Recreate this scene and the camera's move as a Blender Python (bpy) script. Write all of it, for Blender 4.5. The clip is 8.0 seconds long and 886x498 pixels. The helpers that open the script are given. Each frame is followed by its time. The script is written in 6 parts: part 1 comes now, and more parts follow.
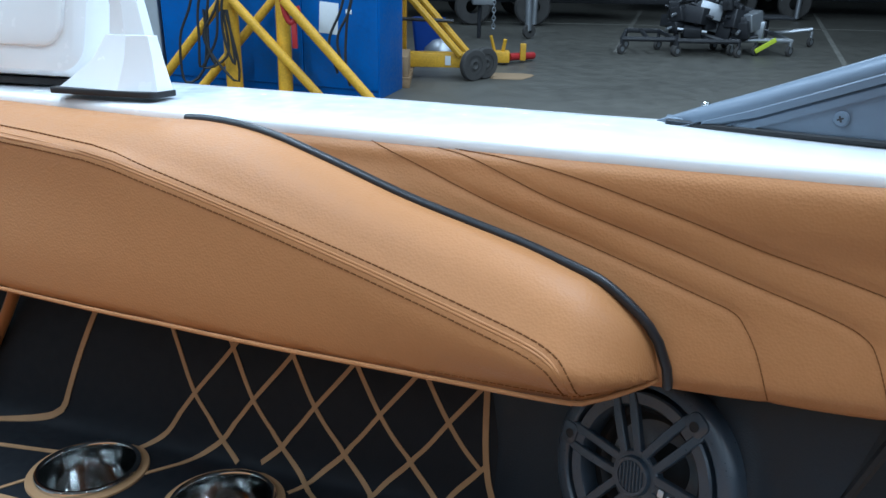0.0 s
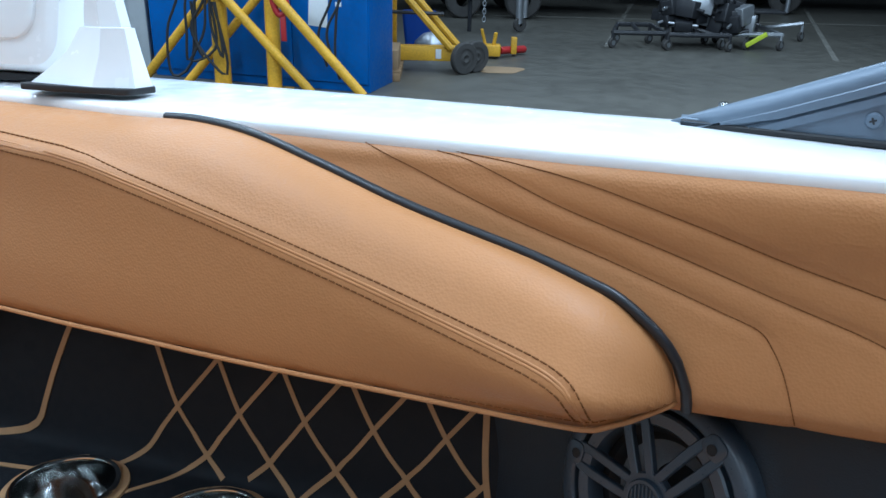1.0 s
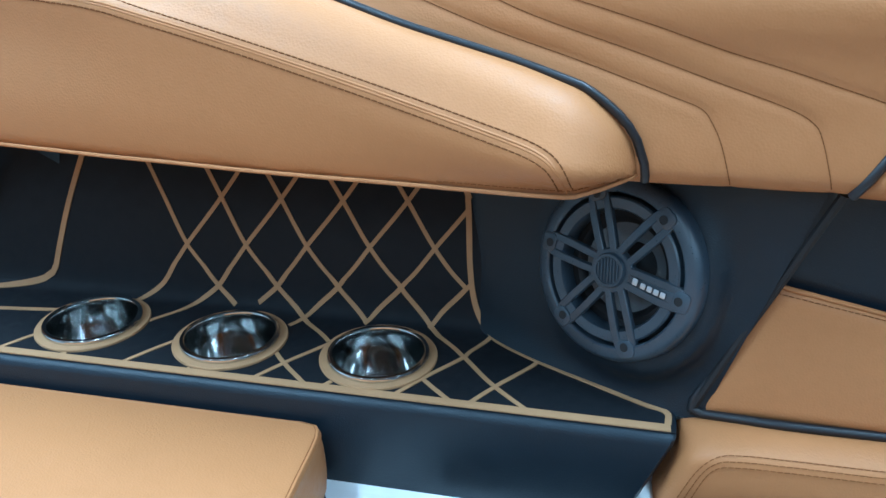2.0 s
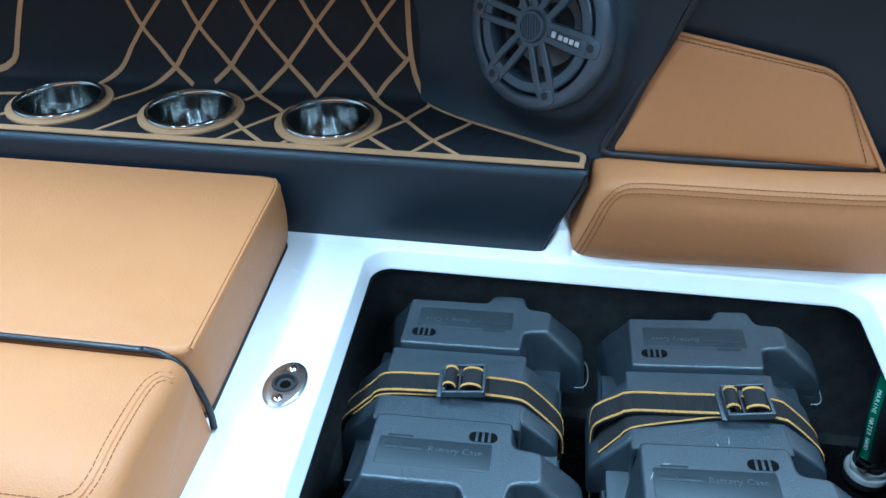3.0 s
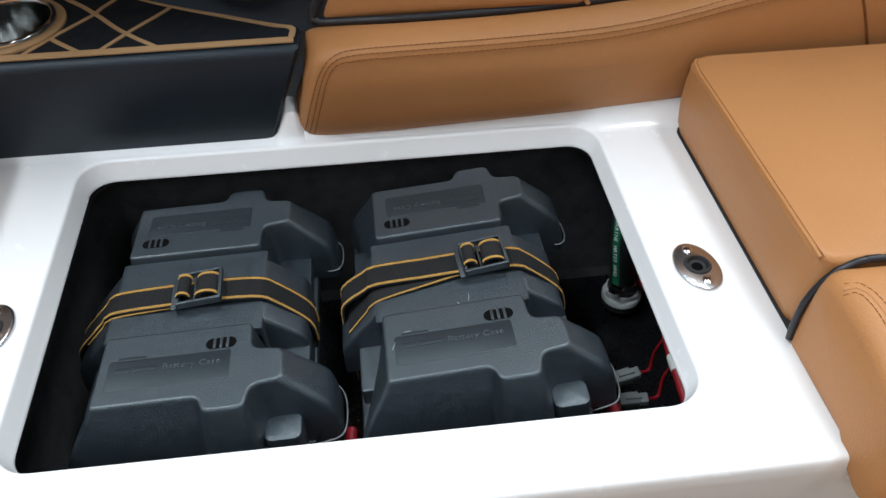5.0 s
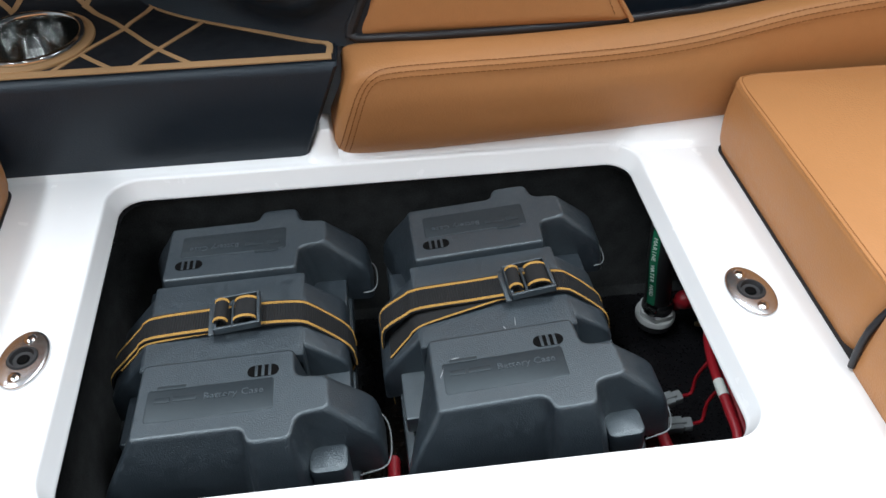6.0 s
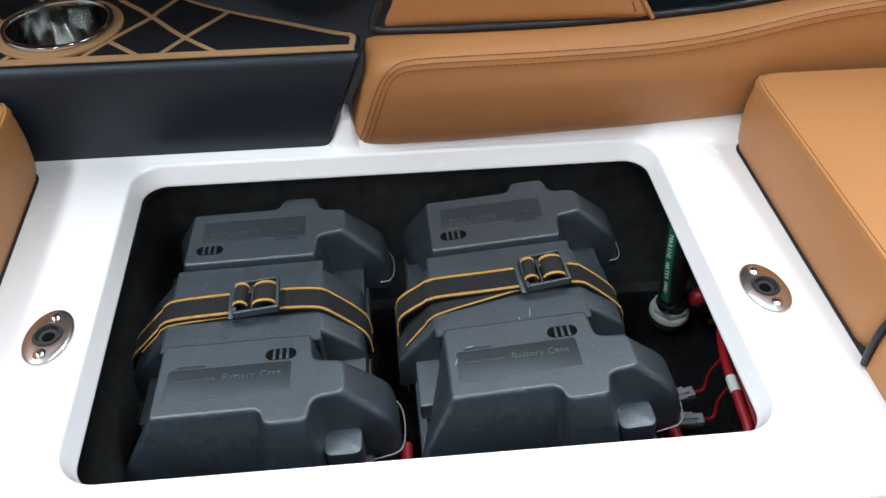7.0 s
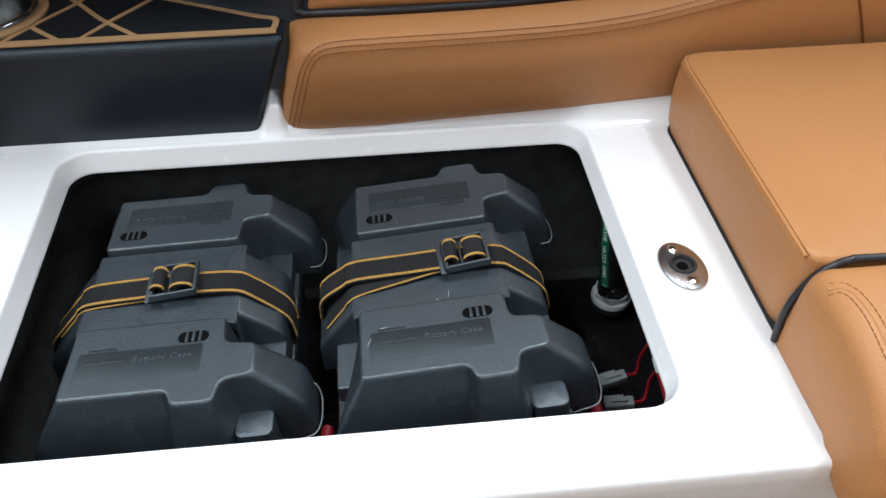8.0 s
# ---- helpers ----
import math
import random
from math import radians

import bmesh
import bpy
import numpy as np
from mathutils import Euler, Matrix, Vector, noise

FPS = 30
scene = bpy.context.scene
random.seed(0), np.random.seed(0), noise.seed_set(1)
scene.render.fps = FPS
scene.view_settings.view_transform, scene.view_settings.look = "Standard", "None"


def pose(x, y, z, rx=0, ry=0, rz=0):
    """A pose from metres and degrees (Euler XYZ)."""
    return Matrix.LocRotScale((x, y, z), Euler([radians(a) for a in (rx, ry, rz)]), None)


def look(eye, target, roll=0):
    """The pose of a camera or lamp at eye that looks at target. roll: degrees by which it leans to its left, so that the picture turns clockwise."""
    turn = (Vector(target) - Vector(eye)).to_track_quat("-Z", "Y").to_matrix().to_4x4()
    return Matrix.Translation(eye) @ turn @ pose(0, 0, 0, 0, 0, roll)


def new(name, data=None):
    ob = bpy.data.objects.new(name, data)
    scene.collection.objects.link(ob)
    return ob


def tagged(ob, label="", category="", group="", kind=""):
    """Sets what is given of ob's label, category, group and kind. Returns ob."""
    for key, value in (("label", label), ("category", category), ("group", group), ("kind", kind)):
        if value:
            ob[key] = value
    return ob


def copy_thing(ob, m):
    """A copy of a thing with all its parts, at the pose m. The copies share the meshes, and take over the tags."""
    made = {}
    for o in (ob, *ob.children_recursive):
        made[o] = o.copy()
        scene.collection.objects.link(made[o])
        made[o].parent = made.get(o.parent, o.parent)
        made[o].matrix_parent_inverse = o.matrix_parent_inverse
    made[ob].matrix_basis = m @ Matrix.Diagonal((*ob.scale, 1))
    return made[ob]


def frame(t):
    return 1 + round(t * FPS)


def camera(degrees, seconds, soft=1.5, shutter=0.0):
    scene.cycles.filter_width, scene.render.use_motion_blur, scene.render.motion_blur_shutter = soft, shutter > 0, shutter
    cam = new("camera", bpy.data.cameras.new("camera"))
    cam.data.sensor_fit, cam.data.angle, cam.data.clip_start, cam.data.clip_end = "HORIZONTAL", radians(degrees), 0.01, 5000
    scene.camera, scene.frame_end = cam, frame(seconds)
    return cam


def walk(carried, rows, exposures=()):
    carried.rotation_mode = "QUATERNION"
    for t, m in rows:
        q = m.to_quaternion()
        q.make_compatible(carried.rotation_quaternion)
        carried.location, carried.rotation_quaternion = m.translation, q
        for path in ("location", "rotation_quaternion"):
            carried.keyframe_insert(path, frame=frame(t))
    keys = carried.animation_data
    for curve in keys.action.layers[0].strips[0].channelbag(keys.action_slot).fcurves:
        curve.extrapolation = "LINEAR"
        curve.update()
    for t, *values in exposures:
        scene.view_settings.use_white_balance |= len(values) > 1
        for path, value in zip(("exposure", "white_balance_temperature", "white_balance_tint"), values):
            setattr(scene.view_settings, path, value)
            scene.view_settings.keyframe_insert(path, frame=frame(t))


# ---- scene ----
cam = camera(58.5, 8.0)
PATH = [
    (0, (0.023, 0.024, 0.656), (-0.571, 1.848, 0.09), 1.2),
    (0.2, (0.031, 0.043, 0.641), (-0.556, 1.878, 0.099), 1.6),
    (0.5, (0.03, 0.087, 0.652), (-0.543, 1.919, 0.088), 1.4),
    (1, (0.0, 0.069, 0.655), (-0.568, 1.897, 0.074), 1.4),
    (1.2, (-0.027, 0.035, 0.65), (-0.583, 1.859, 0.048), 1.4),
    (2.3, (-0.009, -0.113, 0.603), (-0.314, 1.627, -0.336), -0.6),
    (2.5, (0.0, -0.144, 0.589), (-0.268, 1.567, -0.411), -0.3),
    (2.8, (0.012, -0.187, 0.588), (-0.236, 1.462, -0.517), -0.4),
    (3, (0.024, -0.219, 0.577), (-0.216, 1.399, -0.575), -0.2),
    (3.2, (0.036, -0.222, 0.570), (-0.182, 1.349, -0.649), -0.2),
    (3.5, (0.069, -0.219, 0.557), (-0.139, 1.296, -0.732), -0.7),
    (4, (0.13, -0.217, 0.542), (0.027, 1.243, -0.82), -1.6),
    (4.5, (0.157, -0.212, 0.544), (0.209, 1.241, -0.829), -1.4),
    (4.7, (0.158, -0.202, 0.549), (0.258, 1.24, -0.833), -1.3),
    (5.8, (0.094, -0.158, 0.555), (0.288, 1.276, -0.826), -0.1),
    (6, (0.095, -0.153, 0.551), (0.27, 1.291, -0.822), -0.2),
    (6.5, (0.08, -0.16, 0.557), (0.241, 1.288, -0.813), 0.1),
    (7, (0.091, -0.167, 0.551), (0.229, 1.281, -0.822), 0.1),
    (7.5, (0.124, -0.188, 0.55), (0.246, 1.261, -0.823), -0.0),
    (8, (0.174, -0.185, 0.533), (0.305, 1.266, -0.838), -0.6),
]
EXPOSURES = [(0.0, -0.34, 5100, 2), (1.2, -0.28, 5050, 2), (2.3, 0.45, 4270, -10), (3.0, 0.26, 4430, -5), (3.5, 0.02, 4780, 0), (4.0, -0.46, 5600, 8), (4.5, -0.50, 6050, 8),
             (6.0, -0.14, 6230, 10), (7.0, -0.10, 6230, 10), (8.0, -0.28, 6180, 10)]
walk(cam, [(t, look(eye, target, roll)) for t, eye, target, roll in PATH], EXPOSURES)

# ---- light -----------------------------------------------------------------
EYE0 = Vector((0.036, 0.095, 0.654))
# the boat stands a few degrees off level in the workshop: SHOP is the level frame of the building
SHOP = Matrix.Translation(EYE0) @ pose(0, 0, 0, 0, 0, 18) @ pose(0, 0, 0, 5.7, 0, 0)
FLOOR_Z, CEIL_Z = -1.5, 4.2

world = bpy.data.worlds.new("workshop_air")
scene.world = world
world.use_nodes = True
world.node_tree.nodes["Background"].inputs[0].default_value = (0.80, 0.90, 1.0, 1)
world.node_tree.nodes["Background"].inputs[1].default_value = 0.06


def strip_lamp(x, y, length, power):
    data = bpy.data.lights.new("ceiling_strip_light", "AREA")
    data.shape, data.size, data.size_y = "RECTANGLE", 0.35, length
    data.energy, data.color = power, (0.93, 0.97, 1.0)
    ob = new("ceiling_strip_light", data)
    ob.matrix_world = SHOP @ pose(x, y, CEIL_Z - 0.12, 0, 0, 0)
    return ob


ROWS_OF_LAMPS = ((-4.5, 80), (1.2, 296), (6.6, 200), (12.5, 80))
for lx in (-6.0, -2.2, 1.6, 5.4):
    for ly, watts in ROWS_OF_LAMPS:
        strip_lamp(lx, ly, 4.2, watts)


# ---- materials -------------------------------------------------------------
def mat(name, color, rough=0.5, metal=0.0, grain=0.0, grain_scale=400.0, vary=0.0, vary_scale=6.0, wear=0.0,
        voronoi=False, coat=0.0, spec=0.5, detail=3.0, coat_rough=0.08, sheen_tint=(1, 1, 1)):
    """A surface with colour variation at a large scale, relief at a fine scale and uneven gloss."""
    m = bpy.data.materials.new(name)
    m.use_nodes = True
    nt = m.node_tree
    b = nt.nodes["Principled BSDF"]
    link = nt.links.new
    b.inputs["Base Color"].default_value = (*color, 1)
    b.inputs["Roughness"].default_value = rough
    b.inputs["Metallic"].default_value = metal
    b.inputs["Coat Weight"].default_value = coat
    b.inputs["Coat Roughness"].default_value = coat_rough
    b.inputs["Specular IOR Level"].default_value = spec
    b.inputs["Specular Tint"].default_value = (*sheen_tint, 1)
    co = nt.nodes.new("ShaderNodeTexCoord")
    if vary or wear:
        n1 = nt.nodes.new("ShaderNodeTexNoise")
        n1.inputs["Scale"].default_value = vary_scale
        n1.inputs["Detail"].default_value = 5
        link(co.outputs["Object"], n1.inputs["Vector"])
        n2 = nt.nodes.new("ShaderNodeTexNoise")
        n2.inputs["Scale"].default_value = vary_scale * 13
        n2.inputs["Detail"].default_value = 4
        link(co.outputs["Object"], n2.inputs["Vector"])
        mix = nt.nodes.new("ShaderNodeMath")
        mix.operation = "MULTIPLY_ADD"
        mix.inputs[1].default_value = 0.45
        link(n2.outputs["Fac"], mix.inputs[0])
        half = nt.nodes.new("ShaderNodeMath")
        half.operation = "MULTIPLY"
        half.inputs[1].default_value = 0.55
        link(n1.outputs["Fac"], half.inputs[0])
        link(half.outputs[0], mix.inputs[2])
        ramp = nt.nodes.new("ShaderNodeMapRange")
        ramp.inputs["From Min"].default_value, ramp.inputs["From Max"].default_value = 0.3, 0.7
        ramp.inputs["To Min"].default_value, ramp.inputs["To Max"].default_value = 1 - vary, 1 + vary
        link(mix.outputs[0], ramp.inputs["Value"])
        scale = nt.nodes.new("ShaderNodeVectorMath")
        scale.operation = "SCALE"
        scale.inputs[0].default_value = color
        link(ramp.outputs[0], scale.inputs["Scale"])
        link(scale.outputs[0], b.inputs["Base Color"])
        rr = nt.nodes.new("ShaderNodeMapRange")
        rr.inputs["From Min"].default_value, rr.inputs["From Max"].default_value = 0.3, 0.7
        rr.inputs["To Min"].default_value = max(0.02, rough - wear)
        rr.inputs["To Max"].default_value = min(1.0, rough + wear)
        link(n2.outputs["Fac"], rr.inputs["Value"])
        link(rr.outputs[0], b.inputs["Roughness"])
    if grain:
        if voronoi:
            t = nt.nodes.new("ShaderNodeTexVoronoi")
            t.inputs["Scale"].default_value = grain_scale
            out = t.outputs["Distance"]
        else:
            t = nt.nodes.new("ShaderNodeTexNoise")
            t.inputs["Scale"].default_value = grain_scale
            t.inputs["Detail"].default_value = detail
            out = t.outputs["Fac"]
        link(co.outputs["Object"], t.inputs["Vector"])
        bump = nt.nodes.new("ShaderNodeBump")
        bump.inputs["Strength"].default_value = grain
        bump.inputs["Distance"].default_value = 0.0006 if grain_scale > 100 else 0.02 / grain_scale
        link(out, bump.inputs["Height"])
        link(bump.outputs[0], b.inputs["Normal"])
    return m


TAN = (0.408, 0.186, 0.067)
leather = mat("tan_marine_vinyl", TAN, 0.46, grain=0.38, grain_scale=450, voronoi=True, vary=0.05, vary_scale=7, wear=0.07, spec=0.28)
thread = mat("brown_thread", (0.165, 0.070, 0.025), 0.9, spec=0.05)
tan_thread = mat("tan_thread", (0.19, 0.078, 0.027), 0.9, spec=0.05)
black_vinyl = mat("black_vinyl", (0.0088, 0.0140, 0.0215), 0.42, grain=0.35, grain_scale=600, voronoi=True, vary=0.12, wear=0.06, spec=0.42, sheen_tint=(0.88, 0.96, 1.0))
piping_mat = mat("black_piping", (0.014, 0.015, 0.018), 0.38, grain=0.1, grain_scale=500)
gelcoat = mat("white_gelcoat", (0.85, 0.86, 0.86), 0.22, vary=0.015, vary_scale=3, wear=0.06, coat=0.3)
foam_black = mat("black_foam_decking", (0.0108, 0.0130, 0.0165), 0.64, spec=0.24, grain=0.5, grain_scale=1500, vary=0.12, vary_scale=5, wear=0.08)
foam_tan = mat("tan_foam_decking", (0.44, 0.262, 0.120), 0.75, grain=0.5, grain_scale=1400, vary=0.08, vary_scale=9, wear=0.05)
void = mat("unlit_vent_black", (0.002, 0.002, 0.002), 0.9, spec=0.1)
satin = mat("satin_stainless_steel", (0.62, 0.62, 0.62), 0.24, 1.0)
steel = mat("polished_stainless_steel", (0.66, 0.67, 0.66), 0.11, 1.0, vary=0.03, vary_scale=20, wear=0.02)
plastic = mat("black_moulded_plastic", (0.0125, 0.0182, 0.0245), 0.46, grain=1.0, grain_scale=760, vary=0.22, vary_scale=11, wear=0.10, spec=1.0, coat=0.55, coat_rough=0.40, sheen_tint=(0.80, 0.95, 1.0), detail=2.0)
plastic_field = mat("smooth_black_plastic", (0.0068, 0.0100, 0.0135), 0.54, vary=0.1, vary_scale=15, wear=0.05, spec=0.7, coat=0.1, coat_rough=0.5, sheen_tint=(0.80, 0.95, 1.0))
plastic_dark = mat("matt_black_plastic", (0.012, 0.012, 0.013), 0.6, grain=0.3, grain_scale=900)
webbing = mat("black_webbing", (0.0100, 0.0105, 0.0110), 0.78, spec=0.3, grain=0.9, grain_scale=900, vary=0.2, vary_scale=60)
yellow_thread = mat("yellow_webbing_edge", (0.40, 0.225, 0.048), 0.8, grain=1.0, grain_scale=700, vary=0.25, vary_scale=80)
carpet = mat("black_locker_carpet", (0.024, 0.026, 0.026), 0.95, grain=1.0, grain_scale=500, vary=0.65, vary_scale=40)
locker_black = mat("black_gelcoat_locker", (0.006, 0.006, 0.007), 0.32, vary=0.2, vary_scale=20, wear=0.1)
grille = mat("graphite_speaker_grille", (0.040, 0.056, 0.076), 0.33, grain=0.2, grain_scale=1200, vary=0.08, vary_scale=30, wear=0.06, spec=0.7)
cone = mat("speaker_cone", (0.26, 0.27, 0.28), 0.32, vary=0.15, vary_scale=25, coat=0.4)
silver = mat("silver_print", (0.62, 0.64, 0.66), 0.35, 0.6)
hose_green = mat("green_hose_stripe", (0.008, 0.130, 0.062), 0.42, vary=0.1, vary_scale=40)
hose_black = mat("black_rubber_hose", (0.010, 0.010, 0.011), 0.5, grain=0.2, grain_scale=600)
nylon = mat("pale_grey_nylon", (0.46, 0.48, 0.47), 0.5, vary=0.06, vary_scale=30)
grey_plastic = mat("grey_connector_plastic", (0.20, 0.22, 0.225), 0.5, vary=0.06, vary_scale=40)
red_rubber = mat("red_cable_rubber", (0.27, 0.008, 0.015), 0.45, vary=0.12, vary_scale=30)
white_print = mat("white_print", (0.62, 0.66, 0.62), 0.6)
brass = mat("brass_stud", (0.45, 0.33, 0.16), 0.3, 1.0)
chrome = mat("bright_chrome", (0.72, 0.72, 0.72), 0.08, 1.0)
copper = mat("copper_tinted_ring", (0.66, 0.44, 0.30), 0.2, 1.0)
anodised = mat("grey_anodised_aluminium", (0.110, 0.142, 0.185), 0.42, 0.15, grain=0.1, grain_scale=900, vary=0.06, vary_scale=10, wear=0.06)
rubber = mat("black_rubber", (0.010, 0.010, 0.011), 0.6)
cockpit_grey = mat("brown_foam_cockpit_sole", (0.20, 0.155, 0.115), 0.7, vary=0.08, vary_scale=5, wear=0.1)
concrete = mat("worn_concrete", (0.083, 0.080, 0.067), 0.50, grain=0.010, grain_scale=60, vary=0.34, vary_scale=0.45, wear=0.05)
blue_paint = mat("blue_painted_steel", (0.008, 0.100, 0.38), 0.5, vary=0.22, vary_scale=2.5, wear=0.12)
yellow_paint = mat("chipped_yellow_paint", (0.60, 0.34, 0.018), 0.5, vary=0.30, vary_scale=4, wear=0.12)
wall_paint = mat("pale_grey_wall_paint", (0.42, 0.45, 0.47), 0.8, vary=0.10, vary_scale=0.8)
dark_wall = mat("dark_cladding", (0.05, 0.053, 0.057), 0.8, vary=0.2, vary_scale=0.7)
wood = mat("raw_pallet_wood", (0.23, 0.15, 0.075), 0.8, grain=0.5, grain_scale=60, vary=0.25, vary_scale=5)
card = mat("brown_cardboard", (0.26, 0.18, 0.10), 0.85, vary=0.12, vary_scale=4)
tyre = mat("dusty_tyre_rubber", (0.045, 0.043, 0.040), 0.8, vary=0.3, vary_scale=8)
dark_steel = mat("dark_painted_steel", (0.020, 0.021, 0.024), 0.45, vary=0.3, vary_scale=8, wear=0.1)
galv = mat("galvanised_steel", (0.40, 0.42, 0.44), 0.4, 0.8, vary=0.15, vary_scale=12)
red_paint = mat("red_paint", (0.35, 0.018, 0.020), 0.5, vary=0.2, vary_scale=8)
hivis = mat("yellow_safety_cloth", (0.50, 0.60, 0.03), 0.8, vary=0.15, vary_scale=9)
line_paint = mat("worn_white_line_paint", (0.15, 0.145, 0.125), 0.7, vary=0.35, vary_scale=4)
blue_plastic = mat("blue_plastic", (0.010, 0.045, 0.26), 0.45, vary=0.1)
paper = mat("white_paper", (0.65, 0.68, 0.70), 0.8, vary=0.06)


# ---- mesh helpers ----------------------------------------------------------
def thing(name, label, category, group="", kind="", at=(0, 0, 0)):
    ob = new(name)
    ob.location = at
    ob.empty_display_size = 0.05
    return tagged(ob, label, category, group, kind)


def finish(bm, smooth=True, angle=38):
    bmesh.ops.remove_doubles(bm, verts=bm.verts, dist=1e-6)
    bmesh.ops.recalc_face_normals(bm, faces=bm.faces)
    if smooth:
        lim = radians(angle)
        for f in bm.faces:
            f.smooth = True
        for e in bm.edges:
            if len(e.link_faces) == 2 and e.calc_face_angle(0) > lim:
                e.smooth = False


def part(name, bm, material, parent=None, label="", smooth=True, angle=38):
    finish(bm, smooth, angle)
    me = bpy.data.meshes.new(name)
    bm.to_mesh(me)
    bm.free()
    me.materials.append(material)
    ob = new(name, me)
    if parent is not None:
        ob.parent = parent
        home = Matrix.Translation(parent.location) if parent.parent is None else Matrix.Translation(parent.parent.location)
        ob.matrix_parent_inverse = home.inverted() if parent.parent is None else Matrix()
    if label:
        ob["label"] = label
    return ob


def spline(pts, n):
    """n points along a smooth curve through pts."""
    pts = [Vector(p) for p in pts]
    if len(pts) == 2:
        return [pts[0].lerp(pts[1], i / (n - 1)) for i in range(n)]
    cum = [0.0]
    for a, b in zip(pts, pts[1:]):
        cum.append(cum[-1] + max((b - a).length, 1e-9))
    out = []
    ext = [2 * pts[0] - pts[1]] + pts + [2 * pts[-1] - pts[-2]]
    for i in range(n):
        s = cum[-1] * i / (n - 1)
        k = 0
        while k < len(pts) - 2 and s > cum[k + 1]:
            k += 1
        u = (s - cum[k]) / (cum[k + 1] - cum[k])
        p0, p1, p2, p3 = ext[k:k + 4]
        out.append(0.5 * (2 * p1 + (p2 - p0) * u + (2 * p0 - 5 * p1 + 4 * p2 - p3) * u * u + (3 * p1 - p0 - 3 * p2 + p3) * u ** 3))
    return out


def interp(table, x):
    """Smooth reading of rows (x, a, b, ...) sorted by x."""
    if x <= table[0][0]:
        return table[0][1:]
    if x >= table[-1][0]:
        return table[-1][1:]
    xs = [r[0] for r in table]
    k = max(i for i in range(len(xs) - 1) if xs[i] <= x)
    u = (x - xs[k]) / (xs[k + 1] - xs[k])
    out = []
    for c in range(1, len(table[0])):
        p1, p2 = table[k][c], table[k + 1][c]
        h = xs[k + 1] - xs[k]
        m1 = (p2 - table[k - 1][c]) / (xs[k + 1] - xs[k - 1]) * h if k > 0 else p2 - p1
        m2 = (table[k + 2][c] - p1) / (xs[k + 2] - xs[k]) * h if k + 2 < len(xs) else p2 - p1
        out.append((2 * u ** 3 - 3 * u * u + 1) * p1 + (u ** 3 - 2 * u * u + u) * m1 + (-2 * u ** 3 + 3 * u * u) * p2 + (u ** 3 - u * u) * m2)
    return out


def loft(rings, close=True, cap=(False, False), bm=None):
    """A skin through rings of equal count. close: each ring is a loop."""
    bm = bm or bmesh.new()
    rows = [[bm.verts.new(p) for p in r] for r in rings]
    n = len(rows[0])
    for a, b in zip(rows, rows[1:]):
        for i in range(n if close else n - 1):
            j = (i + 1) % n
            bm.faces.new((a[i], a[j], b[j], b[i]))
    if cap[0]:
        bm.faces.new(rows[0])
    if cap[1]:
        bm.faces.new(rows[-1])
    return bm


def tube(pts, r, n=10, bm=None, taper=None, squash=1.0, cap=True):
    """A round bar along pts."""
    pts = [Vector(p) for p in pts]
    up = None
    rings = []
    for i, p in enumerate(pts):
        d = (pts[min(i + 1, len(pts) - 1)] - pts[max(i - 1, 0)]).normalized()
        if up is None:
            up = Vector((0, 0, 1)) if abs(d.z) < 0.9 else Vector((1, 0, 0))
        side = d.cross(up).normalized()
        up = side.cross(d).normalized()
        rr = r * (taper(i / (len(pts) - 1)) if taper else 1)
        rings.append([p + side * math.cos(a) * rr + up * math.sin(a) * rr * squash for a in (2 * math.pi * k / n for k in range(n))])
    return loft(rings, True, (cap, cap), bm)


def rrect(x0, x1, y0, y1, r, seg=6, z=0.0):
    """A loop of points round a rectangle with rounded corners."""
    r = max(min(r, (x1 - x0) / 2 - 1e-5, (y1 - y0) / 2 - 1e-5), 1e-5)
    out = []
    for cx, cy, a0 in ((x1 - r, y1 - r, 0), (x0 + r, y1 - r, 90), (x0 + r, y0 + r, 180), (x1 - r, y0 + r, 270)):
        for k in range(seg + 1):
            a = radians(a0 + 90 * k / seg)
            out.append(Vector((cx + r * math.cos(a), cy + r * math.sin(a), z)))
    return out


def slab(x0, x1, y0, y1, z0, z1, r=0.01, e=0.003, seg=5, bm=None, m=None):
    """A box with rounded uprights (r) and softened top and bottom edges (e)."""
    rings = []
    for ins, z in ((e, z0), (e * 0.3, z0 + e * 0.3), (0, z0 + e), (0, z1 - e), (e * 0.3, z1 - e * 0.3), (e, z1)):
        rings.append(rrect(x0 + ins, x1 - ins, y0 + ins, y1 - ins, max(r - ins, 0.0005), seg, z))
    if m is not None:
        rings = [[m @ p for p in ring] for ring in rings]
    return loft(rings, True, (True, True), bm)


def lathe(profile, n=48, m=None, bm=None, cap=(False, False)):
    """A turned shape: profile of (radius, height) round the z axis."""
    rings = []
    for r, z in profile:
        ring = [Vector((r * math.cos(2 * math.pi * k / n), r * math.sin(2 * math.pi * k / n), z)) for k in range(n)]
        rings.append([m @ p for p in ring] if m is not None else ring)
    return loft(rings, True, cap, bm)


def prism(outline, z0, z1, e=0.002, bm=None, m=None):
    """A straight-sided block over an outline, with its top edge softened."""
    o = [Vector((p[0], p[1], 0)) for p in outline]
    rings = [[p + Vector((0, 0, z0)) for p in o], [p + Vector((0, 0, z1 - e)) for p in o],
             [p + Vector((0, 0, z1)) for p in inset(o, e)]]
    if m is not None:
        rings = [[m @ p for p in ring] for ring in rings]
    return loft(rings, True, (True, True), bm)


